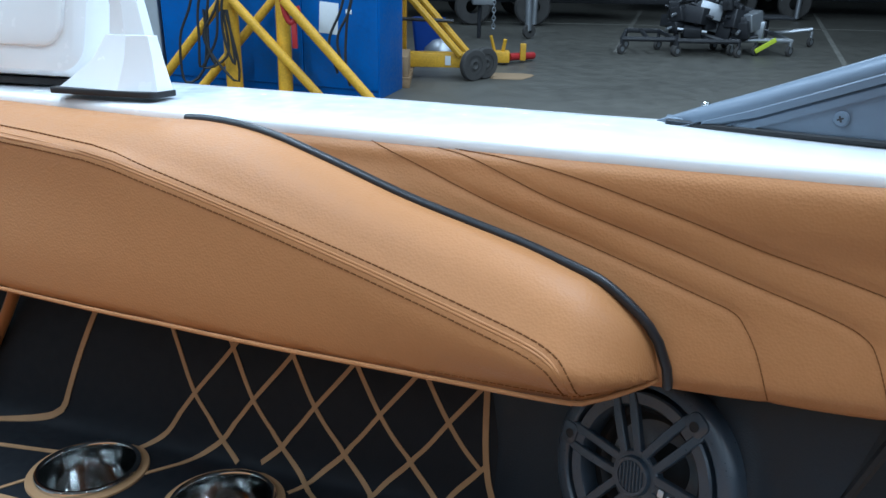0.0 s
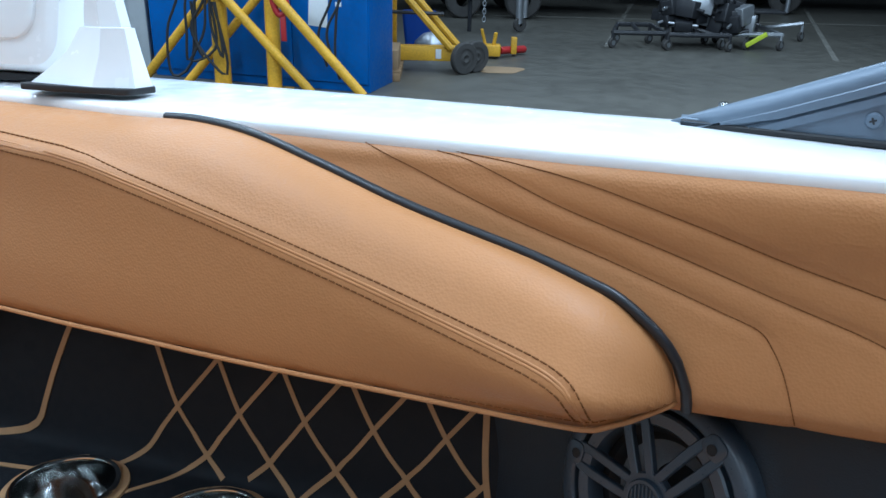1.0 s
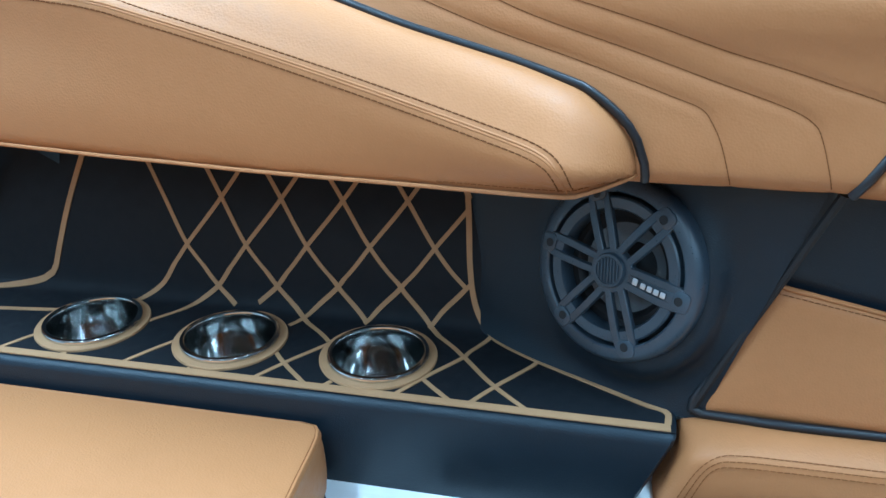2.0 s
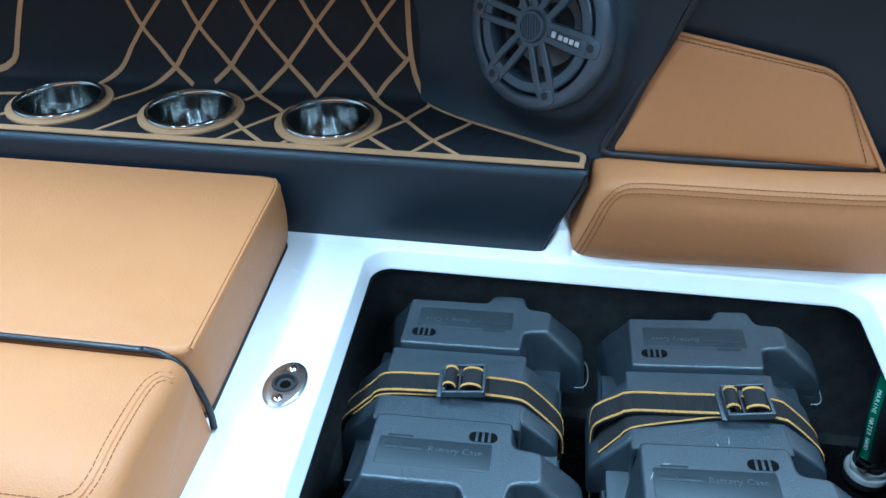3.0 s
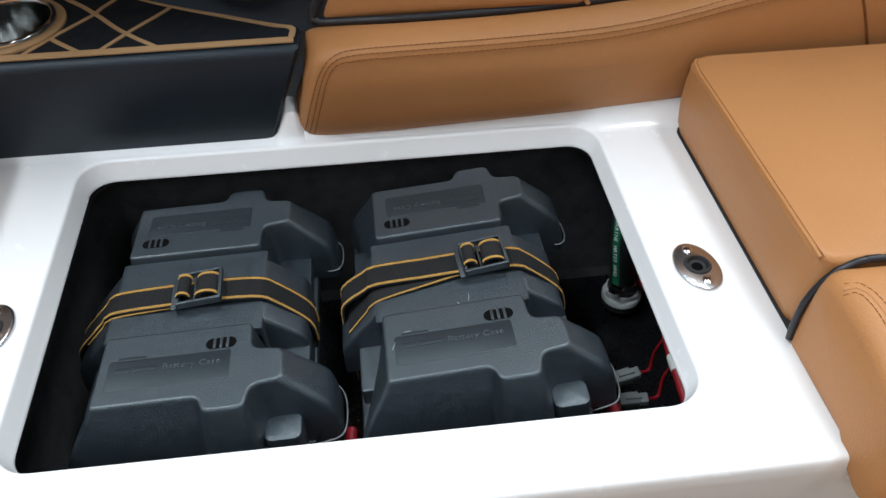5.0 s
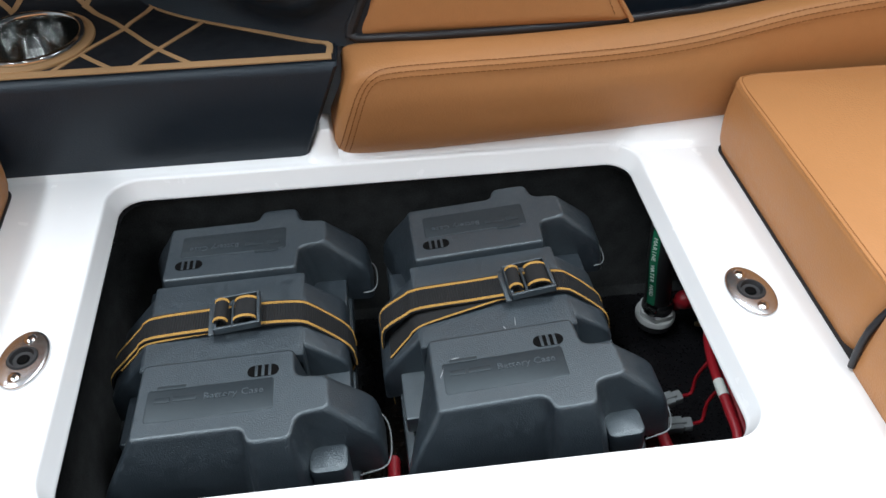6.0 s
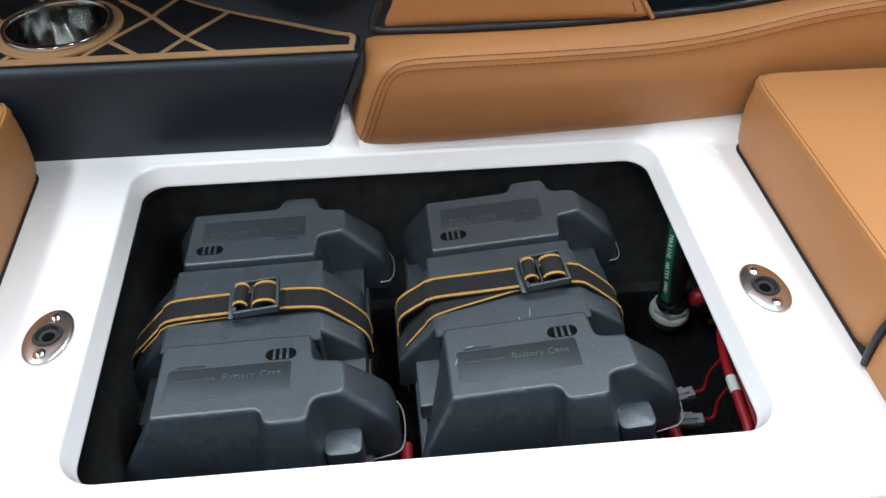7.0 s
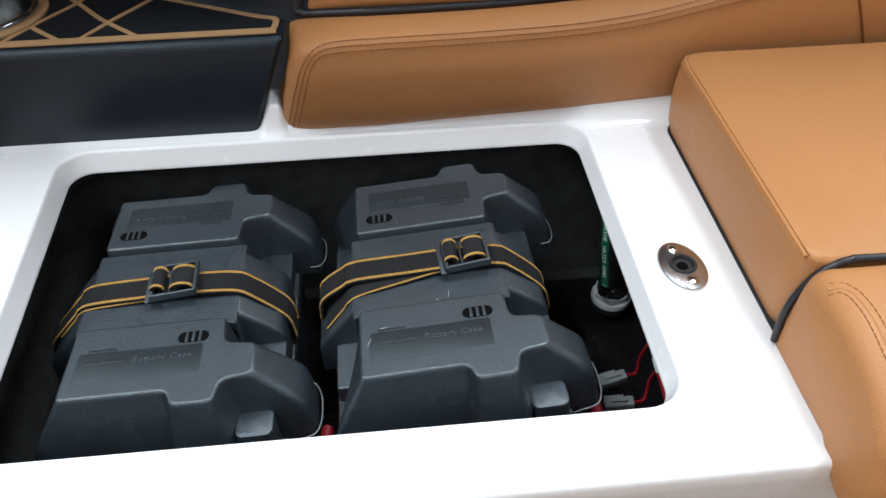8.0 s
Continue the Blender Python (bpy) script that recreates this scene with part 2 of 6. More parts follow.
def inset(loop, d):
    """The loop moved inwards by d (outwards where d is negative)."""
    n = len(loop)
    area = sum(loop[i].x * loop[(i + 1) % n].y - loop[(i + 1) % n].x * loop[i].y for i in range(n))
    s = 1 if area > 0 else -1
    out = []
    for i in range(n):
        a, p, b = loop[i - 1], loop[i], loop[(i + 1) % n]
        d1, d2 = (p - a).normalized(), (b - p).normalized()
        n1, n2 = Vector((-d1.y, d1.x, 0)) * s, Vector((-d2.y, d2.x, 0)) * s
        bis = (n1 + n2)
        k = max(bis.length_squared, 0.4)
        out.append(p + bis * (2 * d / k))
    return out


def stitch_run(path, length=0.0042, gap=0.0016, r=0.00055, lift=Vector((0, -0.0004, 0.0003)), bm=None):
    """A row of single stitches along a path."""
    bm = bm or bmesh.new()
    path = [Vector(p) + lift for p in path]
    cum = [0.0]
    for a, b in zip(path, path[1:]):
        cum.append(cum[-1] + (b - a).length)

    def at(s):
        k = 0
        while k < len(cum) - 2 and s > cum[k + 1]:
            k += 1
        return path[k].lerp(path[k + 1], min(1, max(0, (s - cum[k]) / max(cum[k + 1] - cum[k], 1e-9))))
    # walk with a cursor so that long seams stay quick
    s, k = 0.0, 0
    while s + length < cum[-1]:
        a, mid, b = at(s), at(s + length / 2), at(s + length)
        tube([a - lift * 1.5, a.lerp(mid, 0.3), mid, mid.lerp(b, 0.7), b - lift * 1.5], r, 5, bm, cap=False)
        s += length + gap
    return bm


def text_mesh(body, size, m, depth=0.0003):
    """Lettering in the built-in font, as a mesh at the pose m."""
    cu = bpy.data.curves.new("lettering", "FONT")
    cu.body, cu.size, cu.extrude = body, size, depth
    cu.resolution_u = 2
    cu.align_x = "CENTER"
    tmp = bpy.data.objects.new("lettering", cu)
    me = bpy.data.meshes.new_from_object(tmp)
    bm = bmesh.new()
    bm.from_mesh(me)
    bm.transform(m)
    bpy.data.objects.remove(tmp)
    bpy.data.curves.remove(cu)
    bpy.data.meshes.remove(me)
    return bm

# ---- the moulded seat base with its open locker ----------------------------
OP = (-0.1785, 0.4015, 0.1835, 0.5742)     # the locker's mouth: x0, x1, y0, y1
NEAR_Y, FAR_Y = 0.112, 0.5855


def taper(p):
    """The mouth widens a little towards the hull."""
    return Vector((p.x + (p.y - 0.38) * (-0.024 if p.x < 0.1 else 0.006), p.y, p.z))


def seat_base():
    base = thing("seat_base", "glossy white moulded fibreglass seat base with an open battery locker", "seat base", kind="structure")
    bm = bmesh.new()
    x0, x1 = -1.15, 1.35
    # deck skin between its rim and the mouth's rounded lip
    loops = []
    for grow, z in ((0.0108, 0.0), (0.0098, 0.0), (0.0086, -0.0003), (0.0076, -0.0010), (0.0068, -0.0022), (0.0062, -0.0038), (0.0020, -0.0178), (0.0010, -0.0204), (0.0002, -0.0220), (0.0, -0.0232), (0.0, -0.0250), (0.012, -0.0268)):
        loops.append([taper(p) for p in rrect(OP[0] - grow, OP[1] + grow, OP[2] - grow, OP[3] + grow, 0.027 + grow, 9, z)])
    prev = [bm.verts.new(p) for p in rrect(x0, x1, NEAR_Y + 0.012, FAR_Y + 0.003, 0.0008, 9, 0.0)]
    for ring in loops:
        row = [bm.verts.new(p) for p in ring]
        for i in range(len(row)):
            j = (i + 1) % len(row)
            bm.faces.new((prev[i], prev[j], row[j], row[i]))
        prev = row
    # rounded near edge and its drop to the cockpit sole
    sect = [(NEAR_Y + 0.012, 0.0), (NEAR_Y + 0.0048, 0.0), (NEAR_Y + 0.0024, -0.0004), (NEAR_Y + 0.0006, -0.0016), (NEAR_Y - 0.0008, -0.0038), (NEAR_Y - 0.0014, -0.0075), (NEAR_Y - 0.0018, -0.013), (NEAR_Y - 0.0018, -0.019), (NEAR_Y + 0.028, -0.20), (NEAR_Y + 0.060, -0.40)]
    rows = [[Vector((x, y, z)) for y, z in sect] for x in (x0, -0.4, 0.1, 0.6, x1)]
    loft(rows, False, bm=bm)
    # the far side sweeps up to the upholstery
    sect = [(FAR_Y + 0.003, 0.0), (FAR_Y + 0.005, 0.0015), (FAR_Y + 0.008, 0.006), (FAR_Y + 0.018, 0.022), (FAR_Y + 0.025, 0.030), (FAR_Y + 0.055, 0.032)]
    rows = [[Vector((x, y, z * min(1.0, max(0.12, 0.12 + 0.88 * (x - 0.025) / 0.05)))) for y, z in sect] for x in (x0, -0.4, -0.1, 0.02, 0.03, 0.04, 0.05, 0.06, 0.07, 0.08, 0.1, 0.3, 0.6, x1)]
    loft(rows, False, bm=bm)
    part("deck", bm, gelcoat, base, angle=50)
    # concave sweep behind the land beyond the mouth, rising to the upholstery
    rows = []
    for x, ya, rise in ((0.10, 0.5872, 0.002), (0.18, 0.5871, 0.005), (0.28, 0.5868, 0.011), (0.34, 0.5865, 0.014), (0.38, 0.5850, 0.018), (0.398, 0.5775, 0.023), (0.408, 0.5675, 0.028), (0.418, 0.5638, 0.030), (0.50, 0.5622, 0.031), (0.7, 0.561, 0.032), (x1, 0.560, 0.032)):
        rows.append([Vector((x, ya + (0.5920 - ya) * f, 0.0006 + rise * h)) for f, h in ((0.0, -0.02), (0.08, 0.01), (0.20, 0.045), (0.40, 0.19), (0.60, 0.44), (0.80, 0.74), (0.93, 0.93), (1.2, 1.0))])
    part("cove", loft(rows, False), gelcoat, base, angle=85)
    # small upstand where the console ends
    bm = loft([rrect(0.050 - 0.018 * k, 0.050 + 0.015 * k + 0.004, 0.605 - 0.013 * k, 0.635, 0.010 * k + 0.001, 5, z)
               for k, z in ((1.55, -0.0006), (1.20, 0.0022), (0.98, 0.0068), (0.80, 0.013), (0.64, 0.020), (0.50, 0.027), (0.36, 0.0325), (0.20, 0.035))], True, (False, True))
    part("upstand", bm, gelcoat, base)
    return base


seat_base()


def locker_tub():
    tub = thing("locker_tub", "deep black locker well lined with felt", "locker", kind="structure")
    x0, x1, y0, y1, zt, zb = -0.235, 0.585, 0.168, 0.606, -0.0278, -0.272
    bm = loft([rrect(x0, x1, y0, y1, 0.03, 5, zt), rrect(x0, x1, y0, y1, 0.03, 5, zb + 0.02), rrect(x0 + 0.006, x1 - 0.006, y0 + 0.006, y1 - 0.006, 0.026, 5, zb + 0.005),
               rrect(x0 + 0.02, x1 - 0.02, y0 + 0.02, y1 - 0.02, 0.02, 5, zb)], True, (False, False))
    part("side_lining", bm, carpet, tub)
    bm = loft([rrect(x0 + 0.02, x1 - 0.02, y0 + 0.02, y1 - 0.02, 0.02, 5, zb), rrect(x0 + 0.1, x1 - 0.1, y0 + 0.1, y1 - 0.1, 0.02, 5, zb)], True, (False, True))
    part("tub_floor", bm, locker_black, tub)
    bm = loft([rrect(x0 - 0.004, x1 + 0.004, y0 - 0.004, y1 + 0.004, 0.034, 5, zt - 0.001), rrect(OP[0] - 0.002, OP[1] + 0.002, OP[2] - 0.002, OP[3] + 0.002, 0.032, 5, zt - 0.001)], True)
    part("underside", bm, locker_black, tub)
    return tub


locker_tub()


def striker():
    """An oval two-screw socket plate, at the origin with its long axis along y."""
    st = thing("socket_plate", "polished stainless oval socket plate with a black rubber insert", "socket plate", group="oval socket plates")
    n = 40
    oval = lambda a, b, z: [Vector((a * math.cos(2 * math.pi * k / n), b * math.sin(2 * math.pi * k / n), z)) for k in range(n)]
    bm = loft([oval(0.0215, 0.0325, 0.0002), oval(0.0215, 0.0325, 0.0015), oval(0.0207, 0.0317, 0.0026), oval(0.0190, 0.0295, 0.0032), oval(0.0135, 0.0135, 0.0036), oval(0.0128, 0.0128, 0.0030)], True)
    part("plate", bm, satin, st)
    bm = lathe([(0.0132, 0.0028), (0.0122, 0.0050), (0.0105, 0.0052), (0.0098, 0.0040), (0.0088, 0.0014), (0.006, 0.0010), (0.0001, 0.0010)], 32)
    part("rubber_insert", bm, plastic_dark, st)
    bm = lathe([(0.0062, 0.0012), (0.0050, 0.0030), (0.0035, 0.0036), (0.0001, 0.0038)], 20, pose(0, 0, -0.001))
    part("socket_core", bm, void, st)
    for s in (-1, 1):
        screw = part("screw", lathe([(0.0058, 0.0030), (0.0054, 0.0042), (0.0040, 0.0052), (0.0018, 0.0056), (0.0001, 0.0056)], 20, pose(0, s * 0.0215, 0)), chrome, st)
        bm = bmesh.new()
        for a in (30, 120):
            slab(-0.0024, 0.0024, -0.0005, 0.0005, 0.0055, 0.0058, 0.0002, 0.0001, 2, bm, pose(0, s * 0.0215, 0, 0, 0, a))
        part("screw_slot", bm, plastic_dark, screw)
    return st


plate = striker()
copy_thing(plate, pose(0.450, 0.330, 0.0005, 0, 0, 8))
plate.matrix_basis = pose(-0.220, 0.330, 0.0005, 0, 0, -4)


# ---- battery cases ---------------------------------------------------------
# one raised end of the lid, seen from above: plan corners and how far each is rounded
PLATEAU = [(-0.070, 0.0580), (0.0710, 0.0580), (0.0735, 0.0910), (0.1030, 0.0950), (0.1040, 0.1335), (0.0745, 0.1370), (0.0700, 0.1610), (0.0320, 0.1610), (0.0265, 0.1440), (-0.070, 0.1440)]
PLATEAU_R = [0.0055, 0.0055, 0.0080, 0.0075, 0.0090, 0.0085, 0.0080, 0.0080, 0.0070, 0.0055]


def round_loop(pts, r, seg=4):
    """The polygon with its corners rounded; r: one radius, or one for each corner."""
    pts = [Vector((p[0], p[1], 0)) for p in pts]
    out = []
    for i, p in enumerate(pts):
        a, b = pts[i - 1], pts[(i + 1) % len(pts)]
        k = min(r[i] if isinstance(r, list) else r, (a - p).length * 0.45, (b - p).length * 0.45)
        s, e = p + (a - p).normalized() * k, p + (b - p).normalized() * k
        for j in range(seg + 1):
            u = j / seg
            out.append((1 - u) ** 2 * s + 2 * u * (1 - u) * p + u * u * e)
    return out


def ramp(x, a, b):
    return min(1.0, max(0.0, (x - a) / (b - a)))


def tower_block(bm, mirror):
    """One raised end of a battery lid: a stepped plan, crisp rounded edges and flanks that lean outwards."""
    top = round_loop(PLATEAU, PLATEAU_R, 5)
    rings = []
    # inset, depth, share of the flare, run of the shoulder's slope
    for ins, z, flare, out in ((0.0036, 0.0, 0, 0), (0.0028, 0.0, 0, 0), (0.0017, -0.0003, 0, 0), (0.0008, -0.0010, 0, 0.0002), (0.0002, -0.0022, 0.01, 0.0010), (0.0, -0.0050, 0.04, 0.0034), (0.0, -0.012, 0.15, 0.0104), (0.0, -0.024, 0.36, 0.0225), (0.0, -0.033, 0.52, 0.0310),
                               (0.0, -0.038, 0.60, 0.0352), (0.0, -0.043, 0.68, 0.0384), (0.0, -0.050, 0.78, 0.0408), (0.0, -0.062, 0.92, 0.0428), (0.0, -0.088, 1.0, 0.0450)):
        ring = []
        for p in inset(top, ins):
            q = p.copy()
            if p.x > 0.085:
                q.x += out
                q.y += flare * (0.009 if p.y > 0.115 else -0.006)
            elif p.x > 0.0:
                q.x += flare * 0.010 * ramp(p.x, 0.04, 0.07)
                q.y += flare * (0.022 * ramp(p.x, 0.074, 0.066) + 0.008 * ramp(p.x, 0.066, 0.074) if p.y > 0.12 else (0.0 if p.y > 0.08 else -0.003))
            else:
                q.x -= flare * 0.038 * ramp(p.y, 0.052, 0.098) * ramp(p.x, -0.02, -0.066)
                q.y += flare * (0.024 if p.y > 0.12 else -0.003)
            q.z = z
            if mirror:
                q.y = -q.y
            ring.append(q)
        rings.append(ring)
    loft(rings, True, (True, False), bm)


def battery_case():
    box = thing("battery_case", "black moulded plastic battery case strapped down inside the locker", "battery case", group="strapped battery cases")
    bm = bmesh.new()
    tower_block(bm, False)
    tower_block(bm, True)
    # the saddle between the two ends, under the strap: flat on top, with a sloping wing at each side
    flat = [(-0.0775, -0.090), (-0.0772, -0.0125), (-0.0765, -0.0100), (-0.0745, -0.0088), (-0.0715, -0.0085), (0.0730, -0.0085), (0.0760, -0.0088), (0.0782, -0.0100), (0.0790, -0.0125), (0.0790, -0.090)]
    rows = []
    for y, drop, sink in ((-0.0585, 0.010, 0.003), (-0.0580, 0.0012, 0.001), (-0.0568, 0.0, 0.0), (-0.03, 0, 0), (0.03, 0, 0), (0.0568, 0.0, 0.0), (0.0580, 0.0012, 0.001), (0.0585, 0.010, 0.003)):
        rows.append([Vector((x - math.copysign(sink, x), y, max(z - drop, -0.090))) for x, z in flat])
    loft(rows, False, bm=bm)
    wing = [(0.060, -0.0087), (0.0740, -0.0087), (0.0775, -0.0096), (0.0815, -0.0120), (0.110, -0.0365), (0.1135, -0.0400), (0.1165, -0.0450), (0.1180, -0.0515), (0.119, -0.090)]
    wing_l = [(-0.060, -0.0087), (-0.0730, -0.0087), (-0.0762, -0.0098), (-0.0790, -0.0124), (-0.104, -0.0385), (-0.1135, -0.0490), (-0.1180, -0.0555), (-0.1195, -0.0620), (-0.121, -0.090)]
    for prof, yw in ((wing, 0.0435), (wing_l, 0.0435)):
        rows = []
        for y, dz, dx in ((-yw - 0.004, -0.080, 0.003), (-yw - 0.0025, -0.0050, 0.0010), (-yw - 0.0015, -0.0024, 0.0006), (-yw, -0.0008, 0.0002), (-yw + 0.002, 0, 0), (yw - 0.002, 0, 0), (yw, -0.0008, 0.0002), (yw + 0.0015, -0.0024, 0.0006), (yw + 0.0025, -0.0050, 0.0010), (yw + 0.004, -0.080, 0.003)):
            rows.append([Vector((x - math.copysign(dx, x), y, max(z + dz, -0.090))) for x, z in prof])
        loft(rows, False, bm=bm)
    # pocket floors at the four corners of the saddle
    slab(-0.1015, 0.1185, -0.104, 0.104, -0.078, -0.0565, 0.003, 0.0022, 4, bm)
    part("lid", bm, plastic, box, angle=30)
    rim = bmesh.new()
    slab(-0.106, 0.122, -0.170, 0.170, -0.104, -0.086, 0.022, 0.004, 6, rim)
    part("lid_rim", rim, plastic, box)
    bm = loft([rrect(-0.100, 0.116, -0.164, 0.164, 0.02, 5, -0.100), rrect(-0.094, 0.110, -0.156, 0.156, 0.02, 5, -0.218)], True, (True, True))
    part("body", bm, plastic, box)
    for s in (-1, 1):
        # sunk label field inside a fine raised border, with its moulded words, and the vent
        fx0, fx1, fy0, fy1 = (-0.060, 0.0535, -0.1265, -0.0905) if s < 0 else (-0.0545, 0.0590, 0.0915, 0.1265)
        plate_bm = slab(fx0, fx1, fy0, fy1, -0.0006, 0.0003, 0.003, 0.0002, 3)
        field = part("label_field", plate_bm, plastic_field, box, "smoother black label field")
        lip = bmesh.new()
        edge_y = fy1 if s < 0 else fy0
        tube([(fx0 + 0.004, edge_y, 0.0002), (fx1 - 0.004, edge_y, 0.0002)], 0.0006, 6, lip)
        part("field_border", lip, plastic, field)
        spin = 180 if s > 0 else 0
        cx, cy = (fx0 + fx1) / 2, (fy0 + fy1) / 2 + (0.0055 if s < 0 else -0.0055)
        part("lettering", text_mesh("Battery Case", 0.0104, pose(cx, cy, 0.0004, 0, 0, spin) @ pose(0.021, -0.004, 0), 0.0005), plastic, field, smooth=False)
        bars = bmesh.new()
        for bx, bw, by, bh in ((-0.043, 0.014, 0, 0.003), (-0.0225, 0.021, 0, 0.003), (-0.036, 0.026, 0.0135, 0.0022)):
            slab(bx - bw / 2, bx + bw / 2, by - bh, by + bh, 0.0003, 0.0009, 0.001, 0.0002, 2, bars, pose(cx, cy, 0, 0, 0, spin))
        part("embossed_bar", bars, plastic_field, field)
        vx, vy = (-0.0440, 0.0790) if s > 0 else (0.0432, -0.0815)
        bm = slab(vx - 0.0145, vx + 0.0145, vy - 0.0068, vy + 0.0068, -0.001, 0.0006, 0.0067, 0.0003, 6)
        vent = part("vent", bm, void, box, "slotted black vent")
        for k in range(3):
            bx = vx - 0.0062 + 0.0062 * k
            part("vent_bar", slab(bx - 0.0013, bx + 0.0013, vy - 0.0066, vy + 0.0066, -0.0005, 0.0010, 0.0004, 0.0003, 2), plastic, vent)
    # cable-exit knuckle low on the near end, beside the middle tab
    bm = slab(0.079, 0.1145, -0.1690, -0.138, -0.090, -0.0445, 0.0085, 0.0035, 6)
    part("cable_exit", bm, plastic, box)
    # thin edge of the lid's skirt, below each shoulder; pale grey paints its highlight
    for s in (-1, 1):
        run = [(0.136, s * 0.084, -0.074), (0.1458, s * 0.0885, -0.077), (0.1515, s * 0.100, -0.079), (0.1530, s * 0.118, -0.080), (0.1510, s * 0.136, -0.0815), (0.1440, s * 0.1455, -0.083), (0.1216, s * 0.1500, -0.084)]
        part("skirt_edge_highlight", tube(spline(run, 30), 0.0008, 6), grey_plastic, box, "moulding edge with its highlight in pale grey")
    return box


def strap_path(lift, sag=0.0, skew=0.0, loose=False):
    """loose: the band stands off the lid's outer wing instead of lying on it."""
    fall = [(-0.1145, 0.0, -0.150), (-0.1150, 0.0, -0.070), (-0.1140, 0.0, -0.040), (-0.1110, 0.0, -0.0290), (-0.1030, 0.0, -0.0215), (-0.088, 0.0, -0.0125), (-0.073, 0.0, -0.0055)] if loose else \
        [(-0.124, 0.0, -0.170), (-0.1245, 0.0, -0.090), (-0.1235, 0.0, -0.063), (-0.1185, 0.0, -0.0515), (-0.104, 0.0, -0.0365), (-0.087, 0.0, -0.0195), (-0.073, 0.0, -0.0080)]
    pts = fall + [ (-0.02, 0, -0.0045), (0.03, 0, -0.0035), (0.072, 0, -0.0065), (0.088, 0, -0.016), (0.117, 0, -0.048), (0.1225, 0, -0.070), (0.1215, 0, -0.086), (0.108, 0, -0.096)]
    out = []
    for p in spline(pts, 60):
        out.append(Vector((p.x, skew * p.x, p.z + lift - sag * math.exp(-((p.x + 0.05) / 0.04) ** 2))))
    return out


def belt(path, y0, y1, thick, bm=None):
    """A flat band of webbing that follows path, from y0 to y1 across."""
    rings = []
    for i, p in enumerate(path):
        d = (path[min(i + 1, len(path) - 1)] - path[max(i - 1, 0)]).normalized()
        nrm = d.cross(Vector((0, 1, 0))).normalized()
        if nrm.z < 0 and abs(nrm.z) > 0.02:
            nrm = -nrm
        h = nrm * thick / 2
        rings.append([p + Vector((0, y0, 0)) - h, p + Vector((0, y1, 0)) - h, p + Vector((0, y1, 0)) + h, p + Vector((0, y0, 0)) + h])
    return loft(rings, True, (True, True), bm)


def braid(path, y, r=0.0010, wide=0.0011, pitch=0.0052, step=0.0011):
    """A flat two-strand braid of thread laid on the band that follows path."""
    fine = []
    for a, b in zip(path, path[1:]):
        n = max(1, round((b - a).length / step))
        fine += [a.lerp(b, k / n) for k in range(n)]
    bm = bmesh.new()
    for phase in (0.0, math.pi):
        run, s = [], 0.0
        for i, p in enumerate(fine):
            q = fine[min(i + 1, len(fine) - 1)] if i + 1 < len(fine) else p + (p - fine[i - 1])
            d = q - p
            nrm = d.normalized().cross(Vector((0, 1, 0)))
            nrm = -nrm if nrm.z < 0 and abs(nrm.z) > 0.02 else nrm
            a = 2 * math.pi * s / pitch + phase
            run.append(p + Vector((0, y + wide * math.sin(a), 0)) + nrm * (0.0010 + 0.0003 * math.cos(2 * a)))
            s += d.length
        tube(run, r, 5, bm)
    return bm


